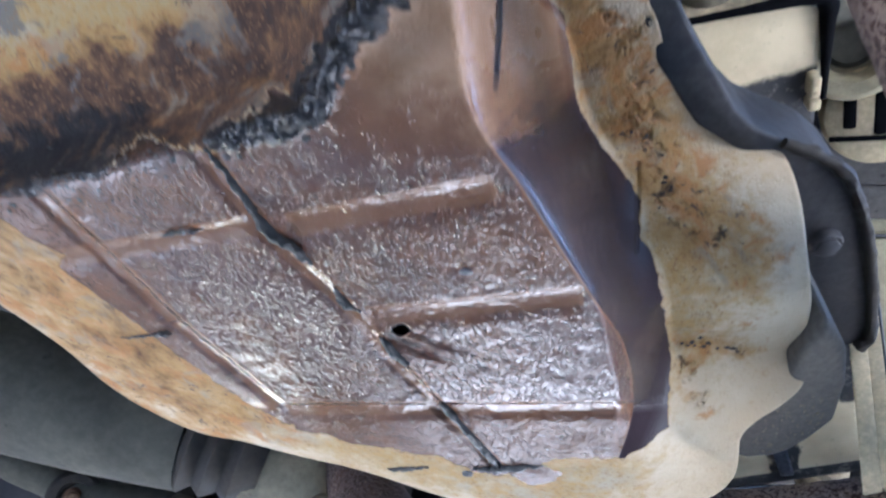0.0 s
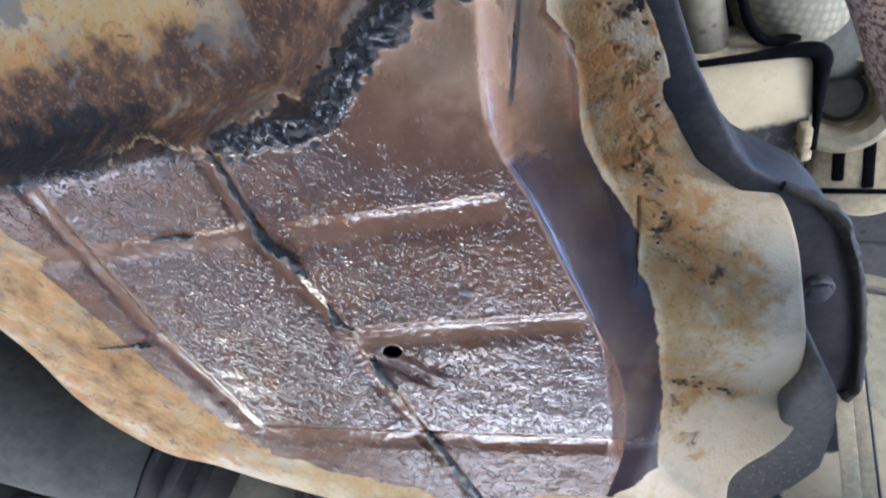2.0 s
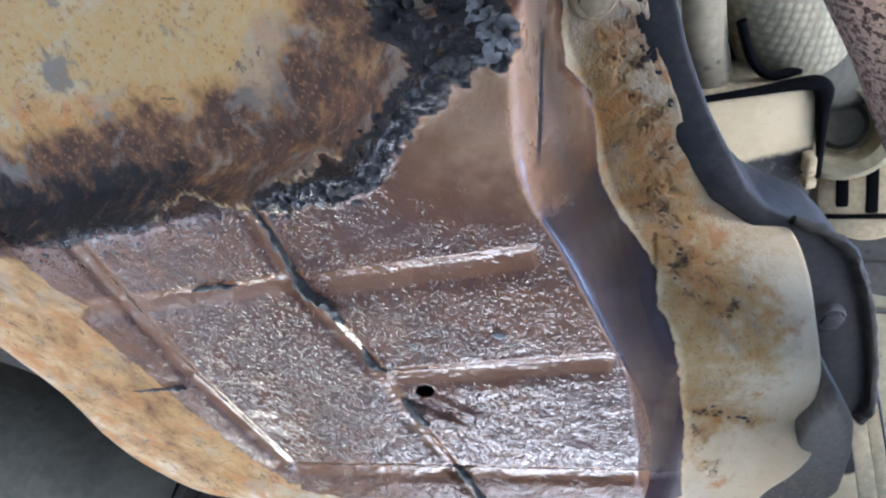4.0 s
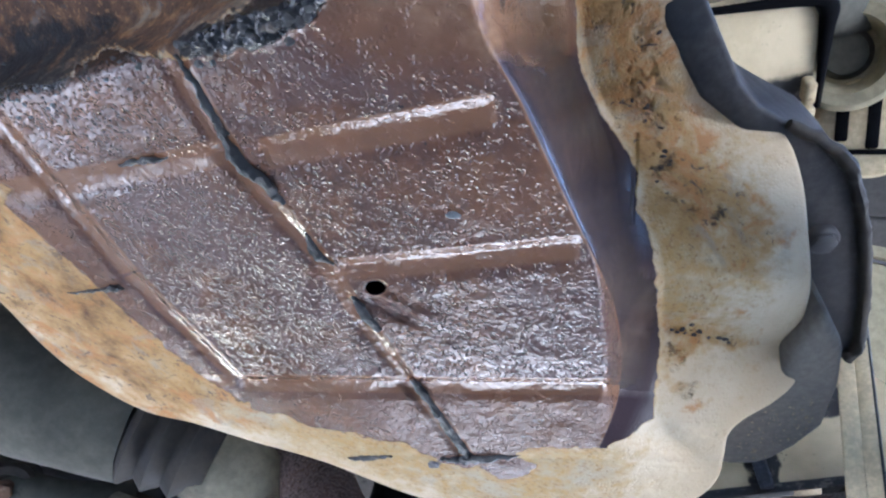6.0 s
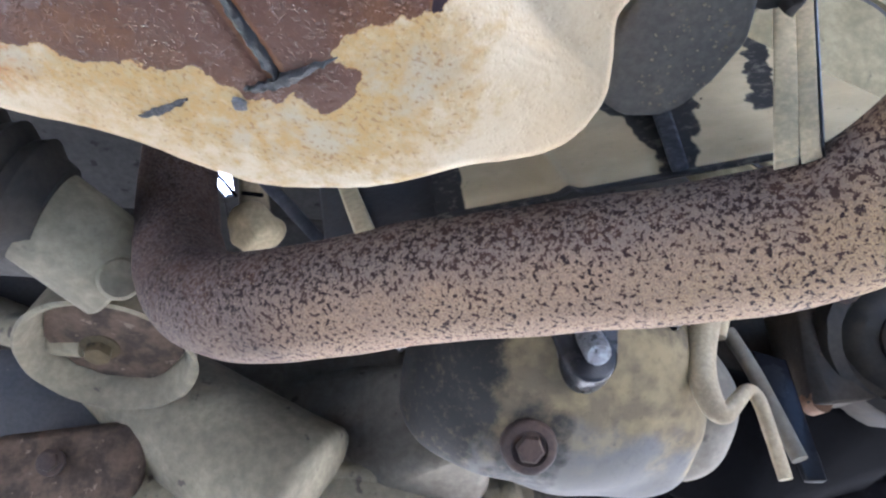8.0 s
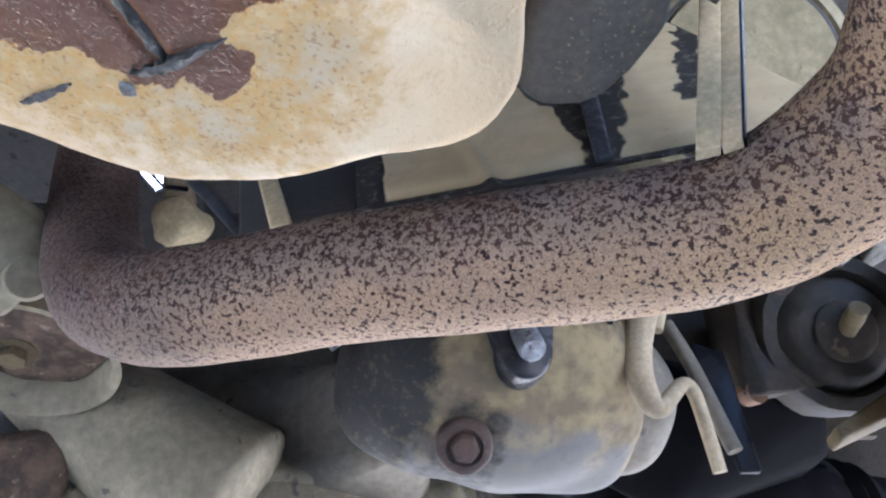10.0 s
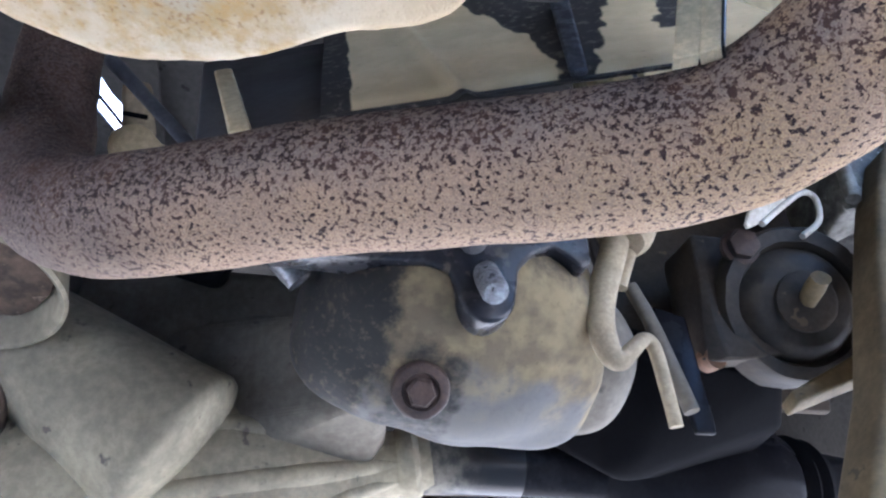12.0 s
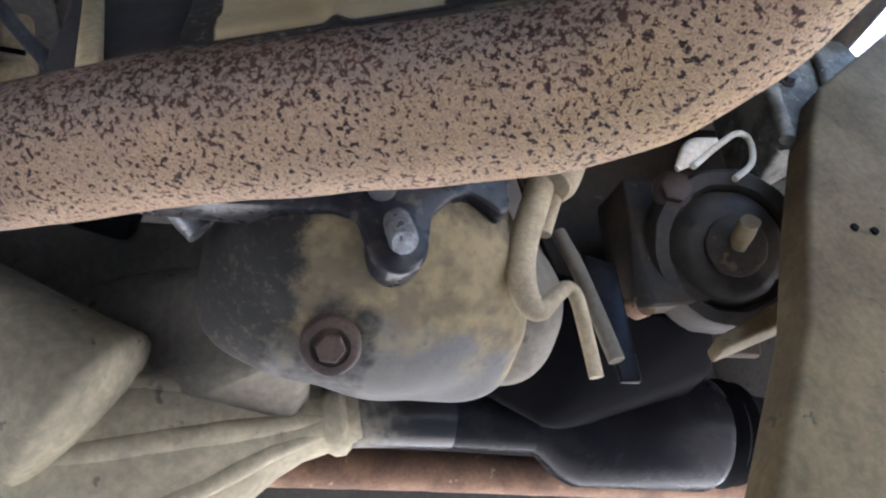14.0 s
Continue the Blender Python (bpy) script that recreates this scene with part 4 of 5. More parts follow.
    me.from_pydata([tuple(float(w) for w in q) for q in v], [], faces)
    col = np.zeros((len(v), 4), np.float32)
    col[:, 3] = 0.2
    n = nr * na
    col[1:1 + n, 0], col[1:1 + n, 1], col[1:1 + n, 2] = wet.ravel(), np.clip(crust, 0, 1).ravel(), np.clip(rust, 0, 1).ravel()
    col[1:1 + n, 3] = np.clip(ochre, 0, 1).ravel()
    col[0, 0] = 1
    at = me.color_attributes.new("mask", 'FLOAT_COLOR', 'POINT')
    at.data.foreach_set("color", col.ravel())
    me.polygons.foreach_set("use_smooth", [True] * len(me.polygons))
    me.update()
    as_object("pan_body", me, PAN, pan)
    return pan


def on_pan(x, y, sink=0.0):
    """The place on the pan over a point of its plan, sink metres below it."""
    px, py, pz, _ = pan_surface(np.array([x]), np.array([y]), np.array([0.1]), sink)
    return float(px[0]), float(py[0]), float(pz[0])


def bead(parent, pts, radii, name="sealant_bead"):
    """An uneven bead of sealant squeezed onto the pan."""
    bm = tube([on_pan(x, y, 0.0002) for x, y in pts], [0.72 * r for r in radii], 10, 8)
    for q in bm.verts:
        q.co += noise.noise_vector(q.co * 330) * 0.0014
    return part(name, bm, SEAL, parent)


pan = build_pan()
bead(pan, [(-0.079, 0.148), (-0.073, 0.163), (-0.068, 0.176)], [0.001, 0.002, 0.003])
bead(pan, [(-0.070, 0.174), (-0.064, 0.186), (-0.057, 0.194), (-0.051, 0.204)], [0.002, 0.005, 0.0035, 0.001])
bead(pan, [(-0.106, 0.190), (-0.098, 0.188), (-0.088, 0.186)], [0.0006, 0.0018, 0.0006])
bead(pan, [(-0.044, 0.217), (-0.040, 0.226), (-0.034, 0.232)], [0.001, 0.0034, 0.0015])
bead(pan, [(-0.027, 0.249), (-0.022, 0.259), (-0.016, 0.268)], [0.002, 0.0036, 0.002])
bead(pan, [(-0.001, 0.300), (0.008, 0.316), (0.017, 0.333), (0.025, 0.349), (0.031, 0.361)], [0.0022, 0.0032, 0.0036, 0.0040, 0.0028])
bead(pan, [(0.016, 0.364), (0.028, 0.364), (0.040, 0.362), (0.056, 0.359)], [0.0012, 0.0034, 0.003, 0.0006])
bead(pan, [(-0.030, 0.367), (-0.020, 0.366), (-0.008, 0.363)], [0.001, 0.0024, 0.0008])
bead(pan, [(-0.118, 0.250), (-0.127, 0.252), (-0.140, 0.255)], [0.003, 0.0014, 0.0005])
part("weld_spatter", pebble(on_pan(0.014, 0.370), 0.0030, (1.2, 1, 0.5), 2, 0.8), SCALE, pan, "bare grey metal blob")
part("oil_drop", pebble(on_pan(0.0095, 0.2050, 0.0004), 0.0019, (1.5, 0.8, 0.45), 3, 0.2), SCALE, pan, "small grey drip")
hex_bolt(pan, on_pan(0.0290, 0.077), (0.1, -0.05, -1), 0.0125, 0.0195, 0.0055, TAN)


def crust_lumps(parent, name, line, count, spread, size, material, label, seed, flat=(0.3, 0.55), sink=0.0026):
    """Caked grime: many small lumps joined along a line on the pan."""
    rng = random.Random(seed)
    c = spline([(a, b, 0) for a, b in line], 20)
    bm = bmesh.new()
    for _ in range(count):
        q = c[rng.randrange(len(c))]
        x, y = q[0] + rng.gauss(0, spread), q[1] + rng.gauss(0, spread)
        r = size * rng.uniform(0.4, 1.2)
        lump = pebble(on_pan(x, y, sink - r * 0.25), r, (rng.uniform(0.8, 1.6), rng.uniform(0.8, 1.5), rng.uniform(*flat)), 2, 0.5, 1.9)
        me = bpy.data.meshes.new("lump")
        lump.to_mesh(me)
        lump.free()
        bm.from_mesh(me)
        bpy.data.meshes.remove(me)
    return tagged(part(name, bm, material, parent, label), kind="stuff")


crust_lumps(pan, "grime_crust", [(-0.075, 0.147), (-0.058, 0.140), (-0.044, 0.133), (-0.036, 0.120), (-0.028, 0.106), (-0.022, 0.096)], 70, 0.0032, 0.0012, TAR, "caked black oily grime", 1)
crust_lumps(pan, "grime_crust", [(-0.040, 0.068), (-0.028, 0.080), (-0.018, 0.088), (-0.008, 0.084), (-0.014, 0.070), (-0.030, 0.064)], 90, 0.0036, 0.0017, TAR, "caked black oily grime", 2)
crust_lumps(pan, "grime_crust", [(-0.011, 0.068), (-0.006, 0.074), (-0.002, 0.079), (-0.004, 0.082)], 60, 0.0022, 0.0020, SCALE, "grey crusted metal scale", 3)
crust_lumps(pan, "grime_crust", [(-0.165, 0.175), (-0.14, 0.168), (-0.115, 0.160), (-0.09, 0.152)], 60, 0.0040, 0.0007, TAR, "caked black oily grime", 4)
crust_lumps(pan, "rust_flake", [(0.040, 0.084), (0.050, 0.105), (0.062, 0.140), (0.074, 0.163), (0.080, 0.178)], 18, 0.0026, 0.0012, CHIP, "grey-brown lifted rust flakes", 6, (0.2, 0.35), 0.0004)
crust_lumps(pan, "rust_flake", [(0.100, 0.255), (0.115, 0.257), (0.130, 0.259)], 16, 0.0017, 0.0012, CHIP, "grey-brown lifted rust flakes", 7, (0.2, 0.35), 0.0004)

# ---- exhaust crossover pipe ----
PIPE_LINE = [(0.03, -0.07, 0.375), (0.09, 0.01, 0.370), (0.141, 0.072, 0.364), (0.21, 0.165, 0.352), (0.268, 0.25, 0.341), (0.295, 0.315, 0.333), (0.294, 0.354, 0.330), (0.268, 0.396, 0.328), (0.225, 0.424, 0.331),
             (0.165, 0.453, 0.340), (0.105, 0.482, 0.350), (0.045, 0.513, 0.357), (0.000, 0.540, 0.368), (-0.040, 0.573, 0.398),
             (-0.068, 0.605, 0.450), (-0.092, 0.636, 0.530), (-0.115, 0.660, 0.640), (-0.13, 0.675, 0.735)]
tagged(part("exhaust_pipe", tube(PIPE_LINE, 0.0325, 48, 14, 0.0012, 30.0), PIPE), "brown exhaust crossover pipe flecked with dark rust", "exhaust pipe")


# ---- bell housing cover behind the pipe ----
def build_cover():
    ob = thing("bellhousing_cover", "tan dusty bell housing cover plate with oil stains and a painted gap shadow", "cover plate", (0.15, 0.45, 0.382))
    u, v = Vector((1.0, -0.42, -0.045)), Vector((0.0, 0.42, 1.0))
    o = Vector((0.0, 0.500, 0.382))
    un = u.normalized()

    def press(a, b):
        return 0.003 * math.exp(-((a - 0.175 + 0.1 * b) / 0.004) ** 2) - 0.002 * math.exp(-(b / 0.006) ** 2)

    def oil(x, y, z):
        b = z - 0.382 + 0.045 * x
        rag = 0.004 * noise.noise((x * 130, b * 45, 3.0)) + 0.002 * noise.noise((x * 330, b * 120, 7.0))
        low, high = 0.2045 - 0.20 * max(b - 0.070, 0.0) + 0.0012 * math.sin(b * 120), 0.220 + 0.34 * b
        k = smooth(-0.003, 0.004, min(x - low, high - x) + rag) * 0.95
        # Dark foot strip is painted gap shadow; the left edge is darkened too.
        k = max(k, 0.9 * smooth(-0.002, -0.005, b), smooth(0.1165, 0.1115, x + 0.4 * rag))
        k = max(k, smooth(0.008, 0.004, abs(x - 0.268 - 0.355 * (b - 0.05)) + 1.2 * rag) * smooth(0.040, 0.052, b + rag))
        return float(k)

    painted(part("plate", panel(0.108, 0.335, -0.012, 0.20, o, u, v, 130, 110, press, 0.0012), STAINED, ob), oil)
    part("pressed_section", slab([(0.046, -0.010), (0.110, -0.006), (0.110, 0.16), (0.022, 0.16)], o + Vector((0, 0.006, 0)), u, v, -0.010, 0.002), DARK, ob, "dark grey section left of the plate")
    part("pale_fold", slab([(0.0625, -0.006), (0.0745, -0.006), (0.048, 0.12), (0.036, 0.12)], o + Vector((0, 0.002, 0)), u, v, -0.006, 0.002), TAN, ob)
    part("rib", slab([(0.2215, -0.011), (0.2295, -0.011), (0.2605, 0.130), (0.2495, 0.130)], o + Vector((0, -0.002, 0)), u, v, 0.004, 0.0016, 0.0010), RIBGREY, ob, "rough blue-grey rib")
    # Dark wall added where the space behind the plate is in shade.
    part("back_wall", slab([(0.03, 0.03), (0.29, 0.03), (0.29, 0.28), (0.03, 0.28)], o + Vector((0, 0.075, 0.01)), u, v, -0.012, 0.003), UNDER, ob, "dark backing wall added for a shaded gap")
    return ob


build_cover()
for at, to, w in (((0.2294, 0.3741, 0.3367), (0.2386, 0.3700, 0.3367), 0.0100), ((0.2387, 0.3703, 0.3369), (0.2455, 0.3657, 0.3369), 0.0082)):
    along_foot = Vector(to) - Vector(at)
    tagged(part("stiffener_strip", slab([(0, 0), (w, 0), (w, 0.20), (0, 0.20)], at, along_foot, (0.263, -0.133, 1), -0.006, 0.0007), STRIP), "tan dusty upright steel strip beside the cover", "steel strip", "upright strips")
tagged(part("rubber_edge", slab([(0, 0), (0.0012, 0), (0.0012, 0.20), (0, 0.20)], (0.2456, 0.3658, 0.3372), (0.0068, -0.0046, 0), (0.263, -0.133, 1), -0.006, 0.0003), SEAL), "thin black rubber edge along the strip", "rubber edge")


def build_starter():
    ob = thing("starter_motor", "greenish grey dusty round starter housing", "starter motor", (0.385, 0.50, 0.565))
    at, ax = Vector((0.385, 0.50, 0.565)), Vector((-0.2, -0.70, -0.6))
    part("shell", lathe([(-0.10, 0.088), (0.0, 0.088), (0.02, 0.084), (0.026, 0.074), (0.022, 0.071), (0.022, 0.068), (0.030, 0.066), (0.034, 0.02)], at, ax, 56, 0.0006), OLIVE, ob)
    part("seam_ring", lathe([(0.021, 0.0685), (0.0245, 0.0690), (0.0245, 0.0715), (0.021, 0.0720)], at, ax, 56), DARK, ob, "dark seam ring")
    side = ax.normalized().orthogonal().normalized()
    hex_bolt(ob, at + ax.normalized() * 0.0315 + side * 0.045, ax, 0.010, 0.015, 0.006, DARK)
    return ob


build_starter()

# ---- lower block casting and rubber mount beside the pan ----
def build_casting():
    ob = thing("block_casting", "dark dusty block casting with pale grit", "engine casting", (0.172, 0.31, PLAT))
    outline = [(0.150, 0.300), (0.146, 0.314), (0.146, 0.330), (0.150, 0.350), (0.161, 0.356), (0.175, 0.354), (0.183, 0.348), (0.190, 0.336), (0.196, 0.317), (0.191, 0.290), (0.181, 0.262), (0.164, 0.240), (0.158, 0.262), (0.160, 0.284)]
    part("body", slab(outline, (0, 0, PLAT), (1, 0, 0), (0, 1, 0), 0.08, 0.005, 0.001), GRIME, ob)
    rng = random.Random(5)
    bm = bmesh.new()
    for _ in range(90):
        x, y = rng.uniform(0.160, 0.188), rng.uniform(0.295, 0.348)
        r = rng.choice((0.0003, 0.0004, 0.0005, 0.0007))
        m = Matrix.Translation((x, y, PLAT - 0.0004)) @ Matrix.Diagonal((1.2, 1.0, 0.6, 1.0))
        bmesh.ops.create_icosphere(bm, subdivisions=1, radius=r, matrix=m)
    tagged(part("grit", bm, HOSE, ob, "pale sandy grit"), kind="stuff")
    return ob


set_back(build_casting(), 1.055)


def build_mount():
    ob = thing("rubber_mount", "black rubber-faced bracket bolted beside the oil pan", "bracket", (0.15, 0.20, PLAT))
    outer = [(0.036, 0.050), (0.050, 0.071), (0.060, 0.092), (0.072, 0.112), (0.084, 0.128), (0.093, 0.140), (0.101, 0.147), (0.112, 0.152), (0.127, 0.158), (0.140, 0.168), (0.147, 0.178), (0.154, 0.189), (0.171, 0.223), (0.183, 0.254), (0.181, 0.262), (0.175, 0.264)]
    inner = [(0.166, 0.262), (0.152, 0.245), (0.144, 0.226), (0.132, 0.200), (0.118, 0.176), (0.104, 0.160), (0.082, 0.146), (0.064, 0.124), (0.054, 0.106), (0.044, 0.088), (0.036, 0.071), (0.026, 0.050)]
    part("bracket", slab(outer + inner, (0, 0, PLAT), (1, 0, 0), (0, 1, 0), 0.03, 0.0018), WEB, ob)
    part("rubber_lip", tube([(a, b, PLAT - 0.0005) for a, b in outer[7:15]], [0.0018, 0.0024, 0.0026, 0.0024, 0.0026, 0.0024, 0.0030, 0.0036], 10, 8, 0.0012, 220), RUBBER, ob, "worn black rubber lip")
    hex_bolt(ob, (0.1425, 0.198, PLAT - 0.0008), (0, 0, -1), 0.0085, 0.0125, 0.004, DARK)
    return ob


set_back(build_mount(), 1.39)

# ---- differential ----


def blob(center, half, power=3.0, turn=(0, 0, 0), rough=0.0, cell=25.0, seg=48):
    """A rounded box: a superellipsoid."""
    bm = bmesh.new()
    bmesh.ops.create_uvsphere(bm, u_segments=seg, v_segments=seg // 2, radius=1.0)
    e = 2.0 / power
    rot = Euler([radians(a) for a in turn]).to_matrix()
    for q in bm.verts:
        p = q.co
        k = (abs(p.x) ** power + abs(p.y) ** power + abs(p.z) ** power) ** (-1 / power)
        w = Vector((p.x * k * half[0], p.y * k * half[1], p.z * k * half[2]))
        w = rot @ w + Vector(center)
        if rough:
            w += noise.noise_vector(w * cell) * rough
        q.co = w
    return bm


def merged_blobs(inside_at, shapes, seg, rough, cell):
    """Several rounded forms round a common inner point, melted into one skin. shapes: centre, half sizes, power, turn."""
    bm = bmesh.new()
    bmesh.ops.create_uvsphere(bm, u_segments=seg, v_segments=seg, radius=1.0)
    c = Vector(inside_at)
    d = np.array([tuple(q.co.normalized()) for q in bm.verts])
    total = np.zeros(len(d))
    for center, half, power, turn in shapes:
        back = np.array(pose(*center, *turn).to_3x3().transposed())
        at, way = back @ np.array(c - Vector(center)), d @ back.T
        lo, hi = np.zeros(len(d)), np.full(len(d), 0.4)
        for _ in range(26):
            k = (lo + hi) / 2
            within = (np.abs((at + way * k[:, None]) / np.array(half)) ** power).sum(1) < 1
            lo, hi = np.where(within, k, lo), np.where(within, hi, k)
        total = total + np.exp(lo / 0.0045)
    for q, w, r in zip(bm.verts, d, 0.0045 * np.log(total)):
        q.co = c + Vector(w) * float(r)
        q.co += noise.noise_vector(q.co * cell) * rough
    return bm


def build_diff():
    ob = thing("front_differential", "dusty cast front differential housing with drain plug", "differential", (0.22, 0.70, 0.33))
    case = merged_blobs((0.212, 0.715, 0.420), [((0.226, 0.709, 0.437), (0.112, 0.087, 0.086), 2.9, (-28, 4, 0)),
                                                ((0.262, 0.726, 0.402), (0.084, 0.064, 0.049), 3.2, (-18, 3, 0)),
                                                ((0.160, 0.720, 0.428), (0.062, 0.060, 0.060), 2.5, (-20, 0, 10))], 120, 0.003, 25.0)
    def grime(x, y, z):
        patch = 0.012 * noise.noise((x * 40, y * 40, z * 40))
        # Oil on the left flank and round the plug; darker towards the top.
        oil = 0.95 * smooth(0.176, 0.158, x + patch) * smooth(0.350, 0.372, z + patch) + 0.10 + 0.4 * smooth(0.40, 0.43, z)
        oil = oil + 0.55 * smooth(0.034, 0.022, math.hypot(x - 0.192, (z - 0.350) * 1.2) + patch) - 0.3 * smooth(0.350, 0.338, z)
        # Lower band painted blue-grey for the light it gets from below.
        bluish = smooth(0.370, 0.345, z + patch - 0.15 * max(0.0, 0.19 - x) - 0.05 * max(0.0, x - 0.25))
        return oil, bluish

    painted(part("housing", case, DIFFP, ob), grime)
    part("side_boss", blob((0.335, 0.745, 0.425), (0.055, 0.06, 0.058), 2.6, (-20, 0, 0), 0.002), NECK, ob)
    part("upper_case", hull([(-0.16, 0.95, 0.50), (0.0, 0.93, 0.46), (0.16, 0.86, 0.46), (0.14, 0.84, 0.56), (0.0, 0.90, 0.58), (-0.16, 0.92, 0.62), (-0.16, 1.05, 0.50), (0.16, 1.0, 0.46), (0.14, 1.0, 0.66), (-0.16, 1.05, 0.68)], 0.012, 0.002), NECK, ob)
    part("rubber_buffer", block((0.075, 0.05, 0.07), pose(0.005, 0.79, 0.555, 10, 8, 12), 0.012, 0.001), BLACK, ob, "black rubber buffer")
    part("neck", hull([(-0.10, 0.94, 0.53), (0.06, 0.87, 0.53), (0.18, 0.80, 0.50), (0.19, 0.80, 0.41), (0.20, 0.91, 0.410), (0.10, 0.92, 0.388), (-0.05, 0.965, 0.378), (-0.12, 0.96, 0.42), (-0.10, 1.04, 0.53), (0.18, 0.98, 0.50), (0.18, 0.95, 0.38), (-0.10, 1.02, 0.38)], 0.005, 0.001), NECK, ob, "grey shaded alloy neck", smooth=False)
    part("bell", lathe([(-0.02, 0.046), (0.10, 0.062), (0.20, 0.074), (0.225, 0.078), (0.232, 0.079), (0.237, 0.077), (0.242, 0.070), (0.252, 0.045), (0.256, 0.001)], (-0.185, 0.868, 0.515), (0.195, 0.012, -0.131), 56, 0.0008), ALLOY, ob, "pale grey-tan dusty alloy bell")
    plug = part("drain_plug", lathe([(-0.02, 0.021), (0.0, 0.021), (0.004, 0.020), (0.0055, 0.018), (0.006, 0.0135), (0.003, 0.0125), (0.003, 0.001)], (0.190, 0.677, 0.351), (-0.10, -0.70, -0.62), 40, 0.0006, 120), DRUST, ob, "dark rusty drain plug")
    z = Vector((-0.10, -0.70, -0.62)).normalized()
    hexhead = lathe([(-0.004, 0.0105), (0.0075, 0.0105), (0.009, 0.0092), (0.0092, 0.001)], Vector((0.190, 0.677, 0.351)) + z * 0.001, z, 6)
    part("plug_head", hexhead, DRUST, plug)
    tab = [(0.226 + 0.021 * math.cos(a), -0.050 + 0.023 * math.sin(a)) for a in [math.pi * k / 10 for k in range(10, 21)]]
    part("gasket_plate", slab([(0.05, 0.015), (0.05, -0.030), (0.12, -0.031), (0.185, -0.030), (0.200, -0.036), *tab, (0.250, -0.030), (0.262, -0.016), (0.278, -0.009), (0.290, -0.016), (0.298, -0.024), (0.307, -0.018), (0.307, 0.015)], (0, 0.607, 0.445), (1, 0, 0), (0, -0.15, 1), -0.03, 0.004), OILY, ob, "black oil-wet cover plate")
    hex_bolt(ob, (0.213, 0.595, 0.424), (0, -0.6, -0.8), 0.014, 0.02, 0.009, DARK)
    part("stud", lathe([(-0.03, 0.0095), (0.0, 0.0095), (0.004, 0.008), (0.0045, 0.001)], (0.226, 0.600, 0.386), (0.0, -0.5, -0.85), 20, 0.0008, 150), SILVER, ob, "bright worn steel stud")
    part("stud", tube([(0.078, 0.665, 0.455), (0.100, 0.672, 0.432)], 0.010, 16, 6, 0.002, 150), SILVER, ob, "bright worn steel stud")
    foot, run = Vector((-0.16, 1.005, 0.362)), Vector((0.40, -0.075, 0.043)).normalized()
    flare = [(0.0, 0.135), (0.10, 0.130), (0.18, 0.118), (0.24, 0.102), (0.28, 0.084), (0.31, 0.064), (0.335, 0.048), (0.36, 0.038), (0.39, 0.033), (0.42, 0.031)]
    part("lower_case", lathe(flare, foot, run, 64, 0.0012, 30), ALLOY, ob)
    low = Vector((0, 0, -1))
    low = (low - run * low.dot(run)).normalized()
    near = run.cross(low)
    near = near if near.y < 0 else -near
    for lean in (-12, 20, 52):
        way = near * math.cos(radians(lean)) + low * math.sin(radians(lean))
        pts = [foot + run * h + way * (float(np.interp(h, [q[0] for q in flare], [q[1] for q in flare])) - 0.0065) for h in (0.08, 0.16, 0.23, 0.29, 0.335, 0.37, 0.395)]
        part("web", tube(pts, [0.004, 0.009, 0.011, 0.011, 0.010, 0.008, 0.006], 18, 8), ALLOY, ob)
    part("hub_collar", lathe([(0.385, 0.0335), (0.392, 0.0385), (0.402, 0.0385), (0.408, 0.033)], foot, run, 40, 0.001, 60), ALLOY, ob)
    part("axle_sleeve", tube([(0.215, 0.933, 0.4035), (0.27, 0.931, 0.4035), (0.345, 0.930, 0.4015)], 0.0304, 32, 8, 0.0003, 60), SLEEVE, ob, "dusty dark grey axle sleeve fading to oily black")
    return ob


build_diff()


def build_axle():
    ob = thing("axle_shaft", "oily black axle tube and cup beside the differential", "axle", (0.45, 0.93, 0.34))
    part("tube", tube([(0.235, 0.932, 0.4045), (0.33, 0.93, 0.402), (0.44, 0.93, 0.396)], 0.030, 32, 10), SHAFT, ob)
    part("cup", lathe([(0.0, 0.028), (0.01, 0.033), (0.03, 0.052), (0.05, 0.062), (0.20, 0.064), (0.21, 0.060), (0.21, 0.03)], (0.43, 0.93, 0.396), (1, 0.0, -0.04), 48), SHAFT, ob)
    part("boot", lathe([(0.0, 0.055), (0.012, 0.061), (0.02, 0.053), (0.03, 0.058), (0.05, 0.045), (0.2, 0.03)], (0.645, 0.93, 0.388), (1, 0, -0.04), 32), BLACK, ob)
    # Black filler where the space beyond the axle lies in shadow.
    part("upper_housing", hull([(0.37, 0.80, 0.52), (0.47, 0.75, 0.44), (0.56, 0.75, 0.43), (0.58, 0.80, 0.40), (0.42, 0.86, 0.36), (0.58, 0.90, 0.55), (0.36, 0.92, 0.55), (0.62, 0.95, 0.42), (0.36, 0.9, 0.42)], 0.01), BLACK, ob, "black housing put in for a deep shadow")
    return ob


build_axle()
tagged(part("tie_rod", tube([(0.15, 1.03, 0.388), (0.30, 1.03, 0.382), (0.45, 1.03, 0.374), (0.60, 1.03, 0.366), (0.85, 1.03, 0.35)], 0.022, 24, 8, 0.001, 60), RUST), "brown rusty steel rod behind the axle", "steel rod")


